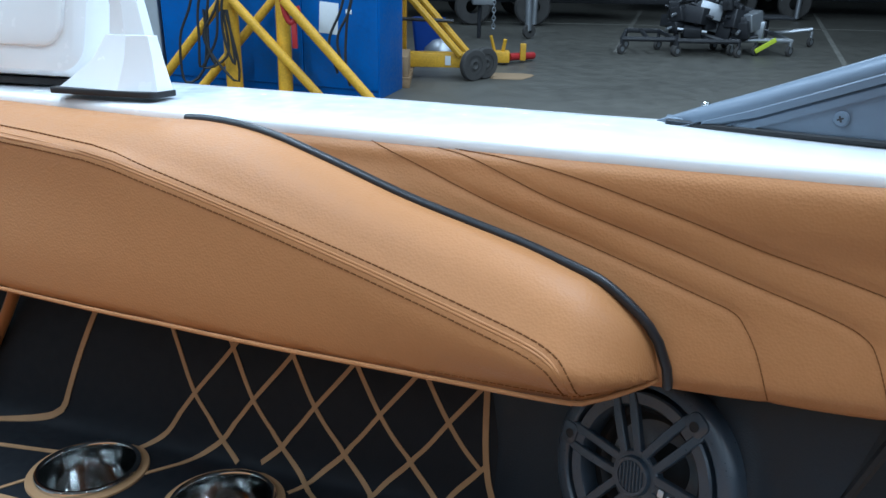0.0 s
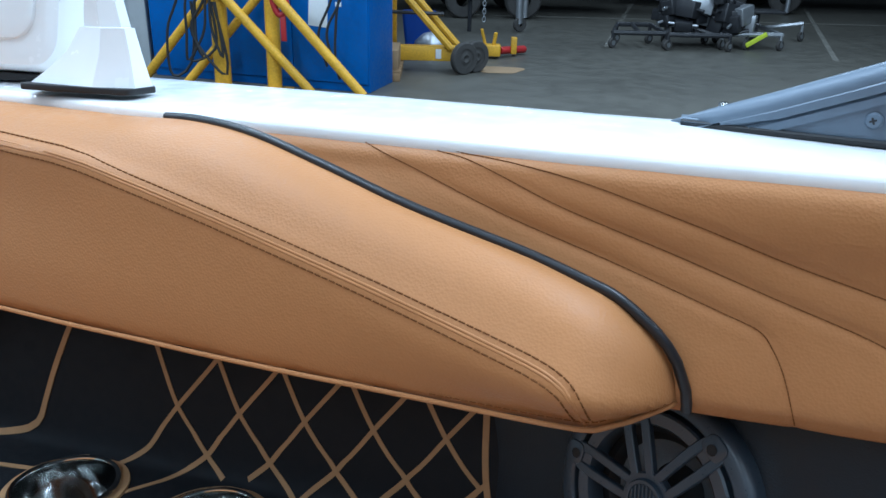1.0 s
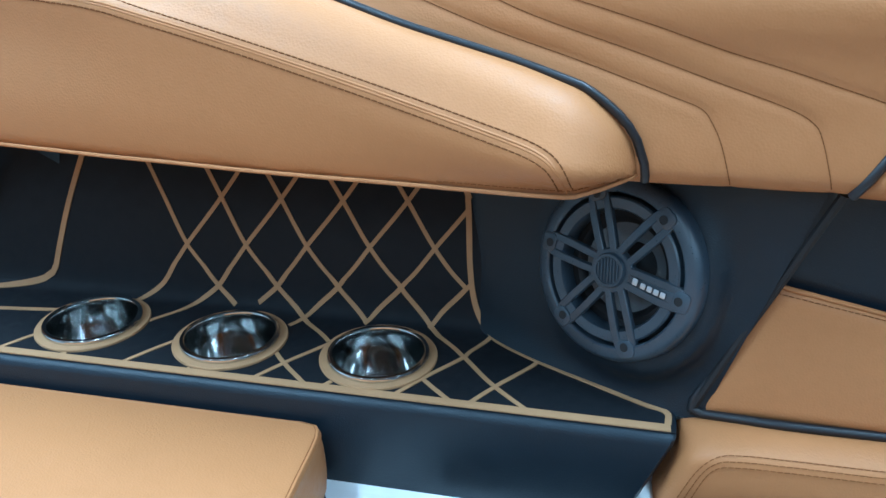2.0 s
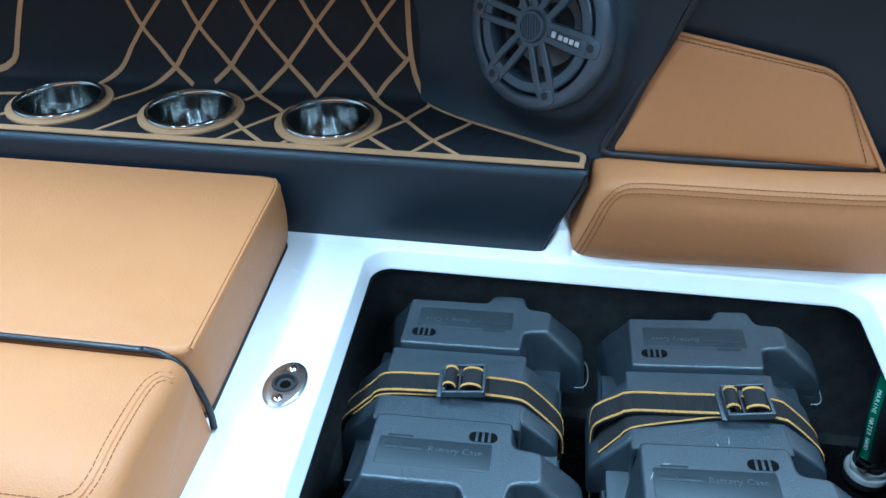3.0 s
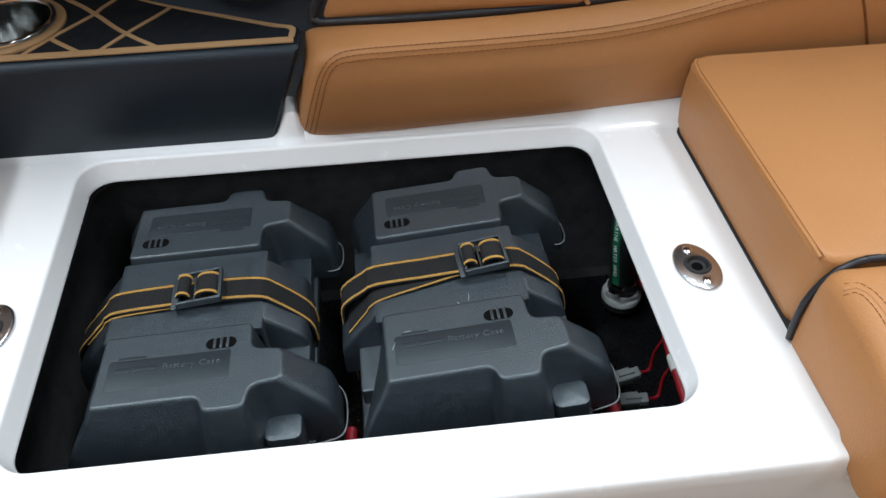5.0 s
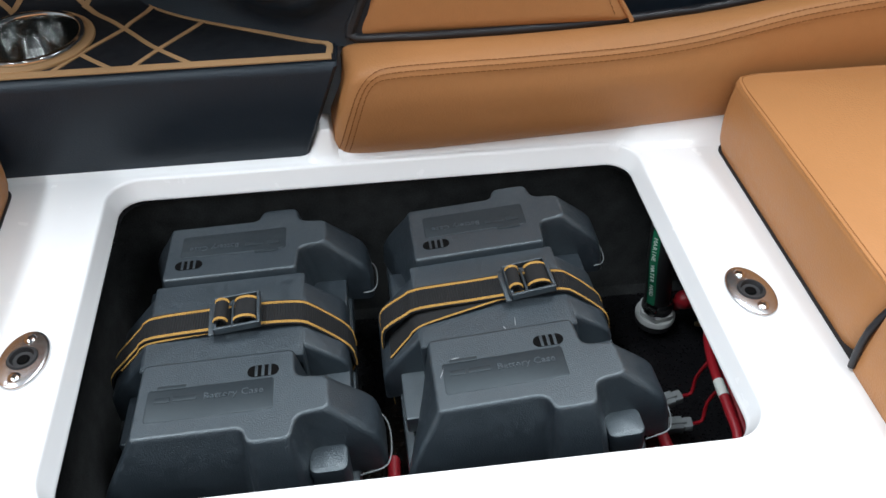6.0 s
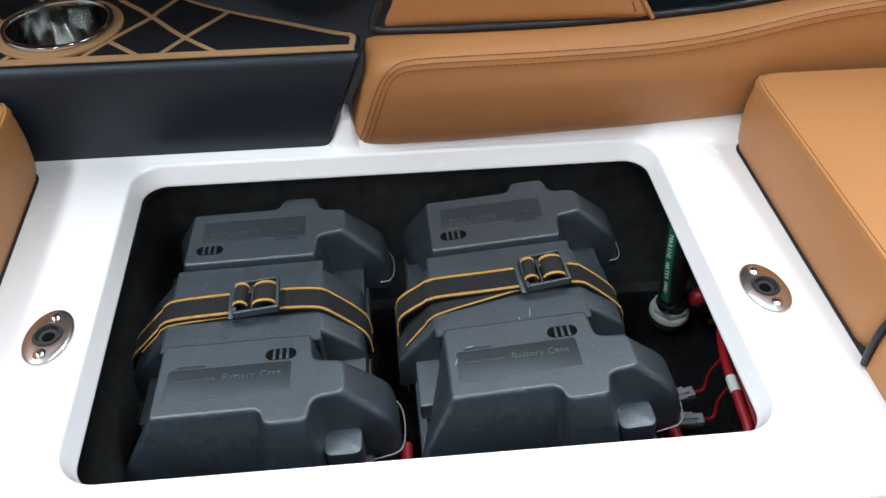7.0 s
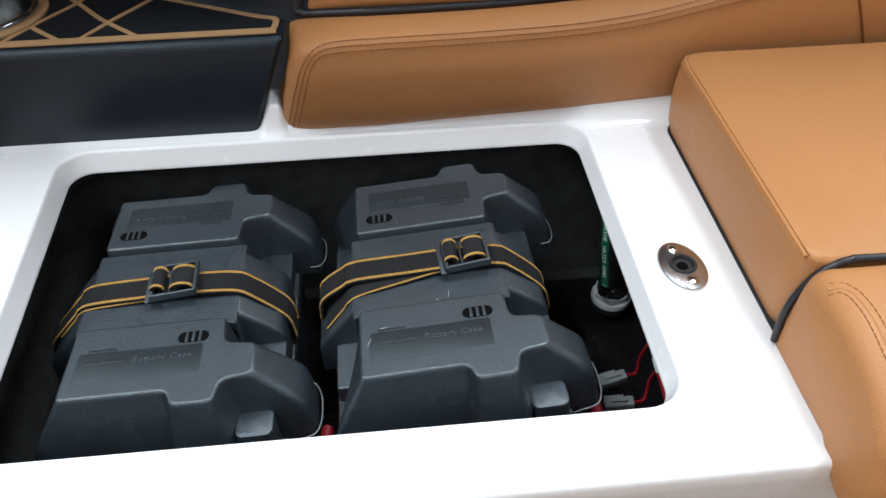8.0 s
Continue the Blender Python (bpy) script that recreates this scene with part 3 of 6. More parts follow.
def hold_down_strap(buckle_x, skew, loose=False, stray=0.03):
    st = thing("hold_down_strap", "yellow-edged black webbing strap buckled over a battery case", "strap", group="battery straps")
    path = strap_path(0.0012, 0, skew, loose)
    w = 0.0164
    part("webbing", belt(path, -w, w, 0.0022), webbing, st)
    for s in (-1, 1):
        part("yellow_edge", braid(path, s * (w - 0.0028)), yellow_thread, st, "yellow woven edge")
    # the doubled tail lies askew underneath
    tail = [p + Vector((0, -0.002 - stray * max(0, buckle_x - 0.03 - p.x), -0.0022)) for p in strap_path(0, 0, skew) if -0.112 < p.x < buckle_x - 0.01]
    tail_part = part("strap_tail", belt(tail, -w * 0.9, w * 0.9, 0.0018), webbing, st)
    part("tail_edge", braid(tail, -w * 0.82, 0.0007, 0.0007, 0.0044), yellow_thread, tail_part)
    # fine crosswise ribs of the weave
    ribs = bmesh.new()
    for a, b in zip(path[8:-8], path[9:-7]):
        for u in (0.0, 0.33, 0.66):
            p = a.lerp(b, u)
            d = (b - a).normalized()
            nrm = d.cross(Vector((0, 1, 0)))
            nrm = nrm if nrm.z > 0 else -nrm
            q = p + nrm * 0.0010
            tube([q + Vector((0, -w + 0.004, 0)), q + Vector((0, w - 0.004, 0))], 0.00065, 4, ribs)
    tagged(part("weave", ribs, webbing, st), kind="stuff")
    # ladder buckle
    bz = 0.0045
    frame_bm = bmesh.new()
    hx, hy, t = 0.0230, 0.0232, 0.0034
    lean = pose(buckle_x, skew * buckle_x, bz, 0, -3, 3)
    for x0, x1, y0, y1, z0, z1 in ((-hx, hx, hy - t, hy, -0.004, 0.0036), (-hx, hx, -hy, -hy + t, -0.004, 0.0040), (-hx, -hx + t, -hy, hy, -0.004, 0.0030), (hx - t, hx, -hy, hy, -0.004, 0.0036), (-0.0065, -0.0040, -hy, hy, -0.004, -0.0012), (-hx - 0.006, -hx, -hy, hy * 0.9, -0.0045, -0.0025)):
        slab(x0, x1, y0, y1, z0, z1, 0.0015, min(0.0011, (z1 - z0) / 3), 3, frame_bm, lean)
    buckle = part("buckle", frame_bm, plastic, st, "black ladder buckle")
    for x, half in ((-0.0155, 0.0056), (0.0085, 0.0100)):
        arc = [Vector((buckle_x + x + half * math.cos(a), skew * buckle_x, bz + 0.001 + 0.0052 * math.sin(a))) for a in (math.pi * k / 10 for k in range(11))]
        loop = part("webbing_loop", belt(arc, -w * 0.92, w * 0.92, 0.0021), webbing, buckle)
        for s in (-1, 1):
            part("loop_edge", braid(arc, s * w * 0.80), yellow_thread, buckle)
    return st


# both cases sit with the end by the cockpit a little higher, and lean on their cables
BOX_A, BOX_B = pose(-0.0588, 0.4005, -0.0375, -2.4, -1.9, 0), pose(0.2077, 0.3960, -0.0310, -2.3, -4.9, 0.5)
case = battery_case()
case_b = copy_thing(case, BOX_B)
# pale scuffs on the second case's lid
for run in (((-0.0578, -0.0909, 0.0), (-0.0592, -0.098, 0.0), (-0.0627, -0.1061, 0.0)), ((0.0196, -0.0377, -0.0085), (0.0190, -0.0440, -0.0085), (0.0180, -0.0490, -0.0085)), ((0.0066, -0.0472, -0.0085), (0.0081, -0.0513, -0.0085)), ((-0.0502, -0.0859, 0.0), (-0.0425, -0.0851, 0.0))):
    scuff = part("scuff", tube(spline(run, 8), 0.00038, 5, taper=lambda u: 0.35 + math.sin(math.pi * u) * 0.65), silver, None, "pale scratch")
    scuff.parent = case_b
case.matrix_basis = BOX_A
belt_a = hold_down_strap(0.015, 0.0)
belt_a.matrix_basis = BOX_A @ pose(0, -0.005, 0.0005)
belt_b = hold_down_strap(0.042, -0.02, True, 0.20)
belt_b.matrix_basis = BOX_B @ pose(0, 0.001, 0.001)


# ---- hose, cables and fittings in the locker -------------------------------
def water_hose():
    h = thing("water_hose", "green-striped black water hose clamped to a grey nut", "hose", at=(0.463, 0.52, -0.272))
    run = spline([(0.462, 0.520, -0.262), (0.458, 0.519, -0.22), (0.452, 0.523, -0.165), (0.455, 0.538, -0.11), (0.468, 0.56, -0.06), (0.49, 0.575, -0.045)], 30)
    hose = part("hose", tube(run, 0.0165, 20), hose_black, h)
    # printed stripe on the side that faces out
    rows = []
    for i, p in enumerate(run):
        d = (run[min(i + 1, 29)] - run[max(i - 1, 0)]).normalized()
        f = Vector((-0.80, -0.60, 0.1))
        f = (f - d * f.dot(d)).normalized()
        s = d.cross(f)
        rows.append([p + (f * math.cos(a) + s * math.sin(a)) * 0.0168 for a in (radians(b) for b in (-20, -12, -4, 4, 12, 20))])
    stripe = part("stripe", loft(rows, False), hose_green, h, "green printed stripe")
    word = "MARINE WATER HARD"
    for i, ch in enumerate(word):
        if ch == " ":
            continue
        u = 15.2 - i * 0.61
        k = int(u)
        p = run[k].lerp(run[min(k + 1, 29)], u - k)
        d = (run[max(k - 1, 0)] - run[min(k + 1, 29)]).normalized()
        f = Vector((-0.80, -0.60, 0.1))
        f = (f - d * f.dot(d)).normalized()
        m = Matrix((d, f.cross(d), f)).transposed().to_4x4()
        m.translation = p + f * 0.0170
        part("letter", text_mesh(ch, 0.0078, m @ pose(0, -0.0027, 0), 0.0002), white_print, stripe, smooth=False)
    hexa = [(0.0245 * math.cos(radians(60 * k)), 0.0245 * math.sin(radians(60 * k))) for k in range(6)]
    m = pose(0.463, 0.520, -0.271, 0, 0, 12)
    part("hex_nut", prism(round_loop(hexa, 0.004, 3), 0.006, 0.016, 0.002, m=m), nylon, h, "pale grey hexagonal nylon nut")
    part("flange", lathe([(0.0265, -0.001), (0.0265, 0.004), (0.0250, 0.006), (0.018, 0.006)], 36, m), nylon, h)
    part("nut_base", lathe([(0.025, -0.012), (0.025, 0.0), (0.018, 0.0)], 30, m), plastic_dark, h)
    part("threaded_collar", lathe([(0.0205, 0.014), (0.0205, 0.020), (0.0195, 0.022), (0.017, 0.022)], 28, m), plastic_dark, h)
    part("hose_clamp", lathe([(0.0172, 0.024), (0.0180, 0.0245), (0.0180, 0.033), (0.0172, 0.0335)], 32, pose(0.461, 0.520, -0.271, 0, 4, 0)), steel, h, "worm-drive steel clamp")
    part("clamp_screw", tube([(0.440, 0.507, -0.236), (0.452, 0.500, -0.240)], 0.0046, 8), steel, h)
    part("clamp_housing", slab(-0.007, 0.007, -0.006, 0.006, -0.004, 0.005, 0.0015, 0.001, 3, m=pose(0.446, 0.503, -0.243, 0, 30, -30)), steel, h)
    return h


hose_run = water_hose()
hose_run.location.z += 0.028


def red_cable():
    c = thing("battery_cable", "thick red battery cable with a white sleeve label", "cable", at=(0.47, 0.36, -0.26))
    main = spline([(0.520, 0.470, -0.215), (0.500, 0.445, -0.180), (0.470, 0.402, -0.148), (0.455, 0.360, -0.136), (0.448, 0.325, -0.131), (0.446, 0.290, -0.132), (0.442, 0.250, -0.140), (0.41, 0.215, -0.17), (0.35, 0.20, -0.205)], 40)
    part("cable", tube(main, 0.0054, 12), red_rubber, c)
    part("sleeve_label", tube(main[19:22], 0.0058, 12, cap=False), white_print, c, "white printed sleeve")
    second = spline([(0.525, 0.46, -0.200), (0.490, 0.415, -0.168), (0.466, 0.345, -0.146), (0.461, 0.28, -0.146), (0.448, 0.236, -0.156), (0.37, 0.20, -0.20)], 30)
    part("second_cable", tube(second, 0.0055, 10), red_rubber, c)
    part("cable_boot", lathe([(0.0001, 0.015), (0.007, 0.0135), (0.0118, 0.009), (0.0130, 0.002), (0.0118, -0.006), (0.0085, -0.014), (0.0080, -0.03)], 24, pose(0.491, 0.507, -0.205, 30, 0, 0)), red_rubber, c, "round red rubber terminal boot")
    return c


red_cable()
for y_end, z_end, rot, cx in ((0.353, -0.198, 8, 0.420), (0.318, -0.198, -6, 0.419)):
    lead = thing("sensor_lead", "thin red lead ending in a grey plug connector", "wire", group="thin red leads", at=(cx, y_end, z_end - 0.015))
    m = pose(cx, y_end, z_end, 0, -8, rot) @ Matrix.Scale(0.86, 4)
    con = part("plug", slab(-0.024, 0.002, -0.0095, 0.0095, -0.007, 0.007, 0.002, 0.0015, 3, m=m), grey_plastic, lead, "grey plug connector")
    part("plug_collar", slab(0.002, 0.014, -0.0075, 0.0075, -0.0055, 0.0055, 0.002, 0.0012, 3, m=m), grey_plastic, con)
    part("plug_latch", slab(-0.016, 0.006, -0.003, 0.003, 0.006, 0.0095, 0.001, 0.0008, 3, m=m), grey_plastic, con)
    a = m @ Vector((0.013, 0, 0))
    part("wire", tube(spline([a, a + Vector((0.014, 0.004, -0.002)), (0.448, y_end + 0.010, -0.175), (0.452, y_end + 0.004, -0.140)], 16), 0.0021, 8), red_rubber, lead, "thin red wire")
for by in (0.4235, 0.455):
    stud = thing("terminal_stud", "small brass terminal stud on the locker wall", "terminal", group="terminal studs", at=(0.500, by, -0.2))
    part("shank", lathe([(0.0001, 0.016), (0.003, 0.016), (0.0034, 0.014), (0.0034, 0.0), (0.0055, 0.0), (0.0055, -0.006), (0.0001, -0.006)], 16, pose(0.500, by, -0.195, 0, -80, 0)), brass, stud)
for ex, ey in ((0.0965, 0.268), (0.3725, 0.276)):
    stub = thing("cable_stub", "short red cable end between the battery cases", "cable", group="red cable ends", at=(ex, ey, -0.2))
    part("stub", tube(spline([(ex - 0.004, ey - 0.09, -0.155), (ex, ey - 0.04, -0.145), (ex, ey, -0.145), (ex + 0.001, ey + 0.014, -0.150), (ex + 0.002, ey + 0.016, -0.20)], 18), 0.0065, 12), red_rubber, stub)


# ---- loose seat cushions ---------------------------------------------------
def pad(x0, x1, y0, y1, z0, z1, r=0.02, edge=0.018, crown=0.006, seg=6):
    """A stuffed cushion block: rounded uprights, soft edges, a swelling top."""
    rings = []
    steps = 5
    rings.append(rrect(x0 + 0.004, x1 - 0.004, y0 + 0.004, y1 - 0.004, r, seg, z0))
    for k in range(1, 7):
        z = z0 + (z1 - edge - z0) * k / 6
        b = 0.004 * math.sin(math.pi * k / 6.5) - 0.002
        rings.append(rrect(x0 - b, x1 + b, y0 - b, y1 + b, r + b, seg, z if k < 6 else z - 0.002))
    for k in range(1, steps + 1):
        a = math.pi / 2 * k / steps
        i = edge * (1 - math.cos(a))
        rings.append(rrect(x0 + i, x1 - i, y0 + i, y1 - i, max(r - i, 0.004), seg, z1 - edge + edge * math.sin(a)))
    for k in (0.012, 0.15, 0.35, 0.6, 0.85):
        cx, cy = (x0 + x1) / 2, (y0 + y1) / 2
        base = rings[6 + steps]
        rings.append([Vector((p.x + (cx - p.x) * k, p.y + (cy - p.y) * k, z1 + crown * (1 - (1 - k) ** 2))) for p in base])
    return loft(rings, True, (True, True))


def seat_cushion(side):
    """side -1: the one whose open end faces +x; +1: the one that faces -x."""
    lab = "thick tan vinyl seat cushion with black piping, on the white base"
    c = thing("seat_cushion", lab, "cushion", group="tan seat cushions", at=(-0.6 if side < 0 else 0.85, 0.33, 0.0))
    if side < 0:
        x0, x1, ys, yb = -1.05, -0.2765, 0.268, 0.588
    else:
        x0, x1, ys, yb = 0.5025, 1.25, 0.236, 0.570
    z1 = 0.092
    crisp = 0.008
    lean = -0.047 if side < 0 else 0.0          # the open end runs slightly askew

    def askew(p):
        return Vector((p.x + lean * (p.y - ys), p.y, p.z))

    block = pad(x0, x1, ys + 0.001, yb, 0.001, z1, 0.022, crisp)
    for v in block.verts:
        v.co = askew(v.co)
    part("rear_pad", block, leather, c)
    # thin black sheet that stands in for the shadow gap at the cushion's foot
    under = slab(x0 + 0.01, x1 - 0.001, ys, yb - 0.004, 0.0004, 0.0022, 0.02, 0.0006, 5) if side < 0 else slab(x0 + 0.0005, x1 - 0.01, 0.13, yb - 0.004, 0.0004, 0.0022, 0.02, 0.0006, 5)
    for v in under.verts:
        v.co = askew(v.co)
    part("underside", under, rubber, c, "black sheet as the shadow gap under the cushion")
    # the front roll falls away towards the cockpit
    end = x1 if side < 0 else x0
    far = x0 if side < 0 else x1
    sec = [(ys - 0.001, 0.001), (ys - 0.001, 0.05), (ys - 0.002, z1 - 0.012), (ys - 0.010, z1 - 0.001), (ys - 0.04, z1 + 0.003), (0.155, z1 + 0.001), (0.118, z1 - 0.010), (0.090, z1 - 0.034), (0.078, z1 - 0.062), (0.072, 0.014), (0.071, -0.010), (0.082, -0.022), (0.104, -0.016), (0.108, -0.002), (0.118, 0.0008), (0.17, 0.001)]
    prof = [Vector((p.y, p.z, 0)) for p in spline([(0, y, z) for y, z in sec], 52)]
    rings = []
    R = 0.020
    sg = 1 if side < 0 else -1
    flare = 0.007 if side < 0 else 0.003          # the end face leans out towards its foot

    def end_x(z):
        return end + sg * flare * min(1, max(0, (0.075 - z) / 0.075))

    for k in range(0, 9):
        a = math.pi / 2 * k / 8
        k2 = 1 - R * (1 - math.sin(a)) / 0.085
        rings.append([Vector((end_x(p.y) - sg * R * (1 - math.cos(a)), 0.165 + (p.x - 0.165) * (1 - (1 - k2) * 0.5), p.y if p.y < 0.006 else 0.006 + (p.y - 0.006) * k2)) for p in prof])
    first = rings[0]
    for k, bulge in ((0.94, 0.0008), (0.75, 0.0022), (0.5, 0.0032), (0.25, 0.0038), (0.02, 0.0040)):
        rings.insert(0, [Vector((p.x * k + (end_x(0.04) + sg * 0.001) * (1 - k) + sg * bulge, 0.165 + (p.y - 0.165) * k, 0.035 + (p.z - 0.035) * k)) for p in first])
    last = rings[-1]
    for k in (0.15, 0.4, 0.7, 1.0):
        x = last[20].x + (far - last[20].x) * k
        rings.append([Vector((x + (p0.x - last[20].x) * (1 - k), p.x, p.y)) for p, p0 in zip(prof, last)])
    part("front_roll", loft(rings, True, (True, True)), leather, c)
    s = 1 if side < 0 else -1

    def roll_top(x, y):
        """Height of the roll's upper skin."""
        d = max(0.0005, s * (end - x))
        k2 = 1.0 if d >= R else 1 - R * (1 - math.sqrt(max(0, 1 - (1 - d / R) ** 2))) / 0.085
        yy = 0.165 + (y - 0.165) / (1 - (1 - k2) * 0.5)
        best = 0.0
        for p, q in zip(prof, prof[1:]):
            if min(p.x, q.x) - 1e-6 <= yy <= max(p.x, q.x) + 1e-6 and abs(q.x - p.x) > 1e-9:
                best = max(best, p.y + (q.y - p.y) * (yy - p.x) / (q.x - p.x))
        return 0.006 + (best - 0.006) * k2

    pipe = [(far, ys, z1 - 0.001), (end - s * 0.10, ys, z1 - 0.001), (end - s * 0.050, ys, z1), (end - s * 0.030, ys, z1 - 0.003), (end - s * 0.013, ys, z1 - 0.016), (end - s * 0.001, ys, z1 - 0.045), (end_x(0.02) + s * 0.001, ys - 0.003, 0.022), (end_x(0.0) + s * 0.001, ys - 0.006, 0.004)]
    part("piping", tube(spline(pipe, 60), 0.0034, 10), piping_mat, c, "black piping")
    # stitched seam: off the piping at the end's edge, round and along to the front, then along the roll
    seam = [(p.x, p.y) for p in spline([(end - s * 0.0065, ys - 0.0275, 0), (end - s * 0.011, ys - 0.0285, 0), (end - s * 0.018, ys - 0.036, 0), (end - s * 0.021, ys - 0.055, 0), (end - s * 0.021, 0.160, 0), (end - s * 0.021, 0.135, 0), (end - s * 0.027, 0.118, 0), (end - s * 0.045, 0.110, 0), (end - s * 0.10, 0.108, 0), (far, 0.108, 0)], 90)]
    bm = bmesh.new()
    for off in (-0.0052, 0.0, 0.0052):
        path = []
        for i, (x, y) in enumerate(seam):
            (xa, ya), (xb, yb2) = seam[max(i - 1, 0)], seam[min(i + 1, len(seam) - 1)]
            L = math.hypot(xb - xa, yb2 - ya)
            qx, qy = x - (yb2 - ya) / L * off, y + (xb - xa) / L * off
            path.append(Vector((qx, qy, roll_top(qx, qy))))
        if off:
            stitch_run(path, 0.0046, 0.0012, 0.0004, Vector((0, 0, 0.0003)), bm)
        else:
            part("seam", tube([p + Vector((0, 0, -0.0008)) for p in path], 0.0019, 8), leather, c)
    part("stitching", bm, tan_thread, c)
    # closed seam where the top panel meets the boxing, just inside the edge
    i = 0.0045
    close = [(end - s * i, ys + 0.008), (end - s * i, ys + 0.10), (end - s * i, yb - 0.09), (end - s * i, yb - 0.030), (end - s * (i + 0.004), yb - i - 0.008), (end - s * (i + 0.020), yb - i), (end - s * 0.12, yb - i), (far, yb - i)]
    run = [askew(p) for p in spline([(x, y, z1 - 0.0012) for x, y in close], 80)]
    part("welt", tube([p + Vector((s * 0.0012, 0.0, -0.0006)) for p in run], 0.0017, 8), leather, c)
    part("top_seam", tube([p + Vector((-s * 0.0012, 0.0, 0.0006)) for p in run], 0.0005, 6), tan_thread, c)
    return c


seat_cushion(-1)
seat_cushion(1)

# ---- side console: lined recess with cup holders ---------------------------
# section of the lined recess: from the shelf's front edge back and up the wall
LINER = [(0.601, 0.123), (0.650, 0.1235), (0.700, 0.1238), (0.738, 0.1245), (0.755, 0.1295), (0.7625, 0.146), (0.7655, 0.170), (0.7715, 0.214), (0.784, 0.262), (0.801, 0.312), (0.820, 0.374), (0.832, 0.41)]
SECT = spline([(0, y, z) for y, z in LINER], 80)
WALL_SHIFT = 0.0188
ARC = [0.0]
for _a, _b in zip(SECT, SECT[1:]):
    ARC.append(ARC[-1] + (_b - _a).length)


def liner_point(x, v, lift=0.0, raw=False):
    """A place on the liner: x along the boat, v along the section."""
    if not raw:
        v += WALL_SHIFT * min(1.0, max(0.0, (v - 0.135) / 0.05))
    v = min(max(v, 0.0), ARC[-1])
    k = 0
    while k < len(ARC) - 2 and v > ARC[k + 1]:
        k += 1
    u = (v - ARC[k]) / (ARC[k + 1] - ARC[k])
    p = SECT[k].lerp(SECT[k + 1], u)
    d = (SECT[k + 1] - SECT[k]).normalized()
    n = Vector((0, -d.z, d.y))
    return Vector((x, p.y, p.z)) + n * lift


CUPS = ((-0.258, 0.0790), (-0.445, 0.0815), (-0.633, 0.0845))
BORDER_R = [(0.066, 0.012), (0.067, 0.030), (0.058, 0.038), (0.045, 0.042), (-0.020, 0.075), (-0.081, 0.107), (-0.125, 0.136), (-0.150, 0.158), (-0.161, 0.180), (-0.166, 0.215), (-0.170, 0.270), (-0.173, 0.300)]


def border_x(v):
    rows = [(b, a) for a, b in BORDER_R[1:]]
    return interp(rows, v)[0]


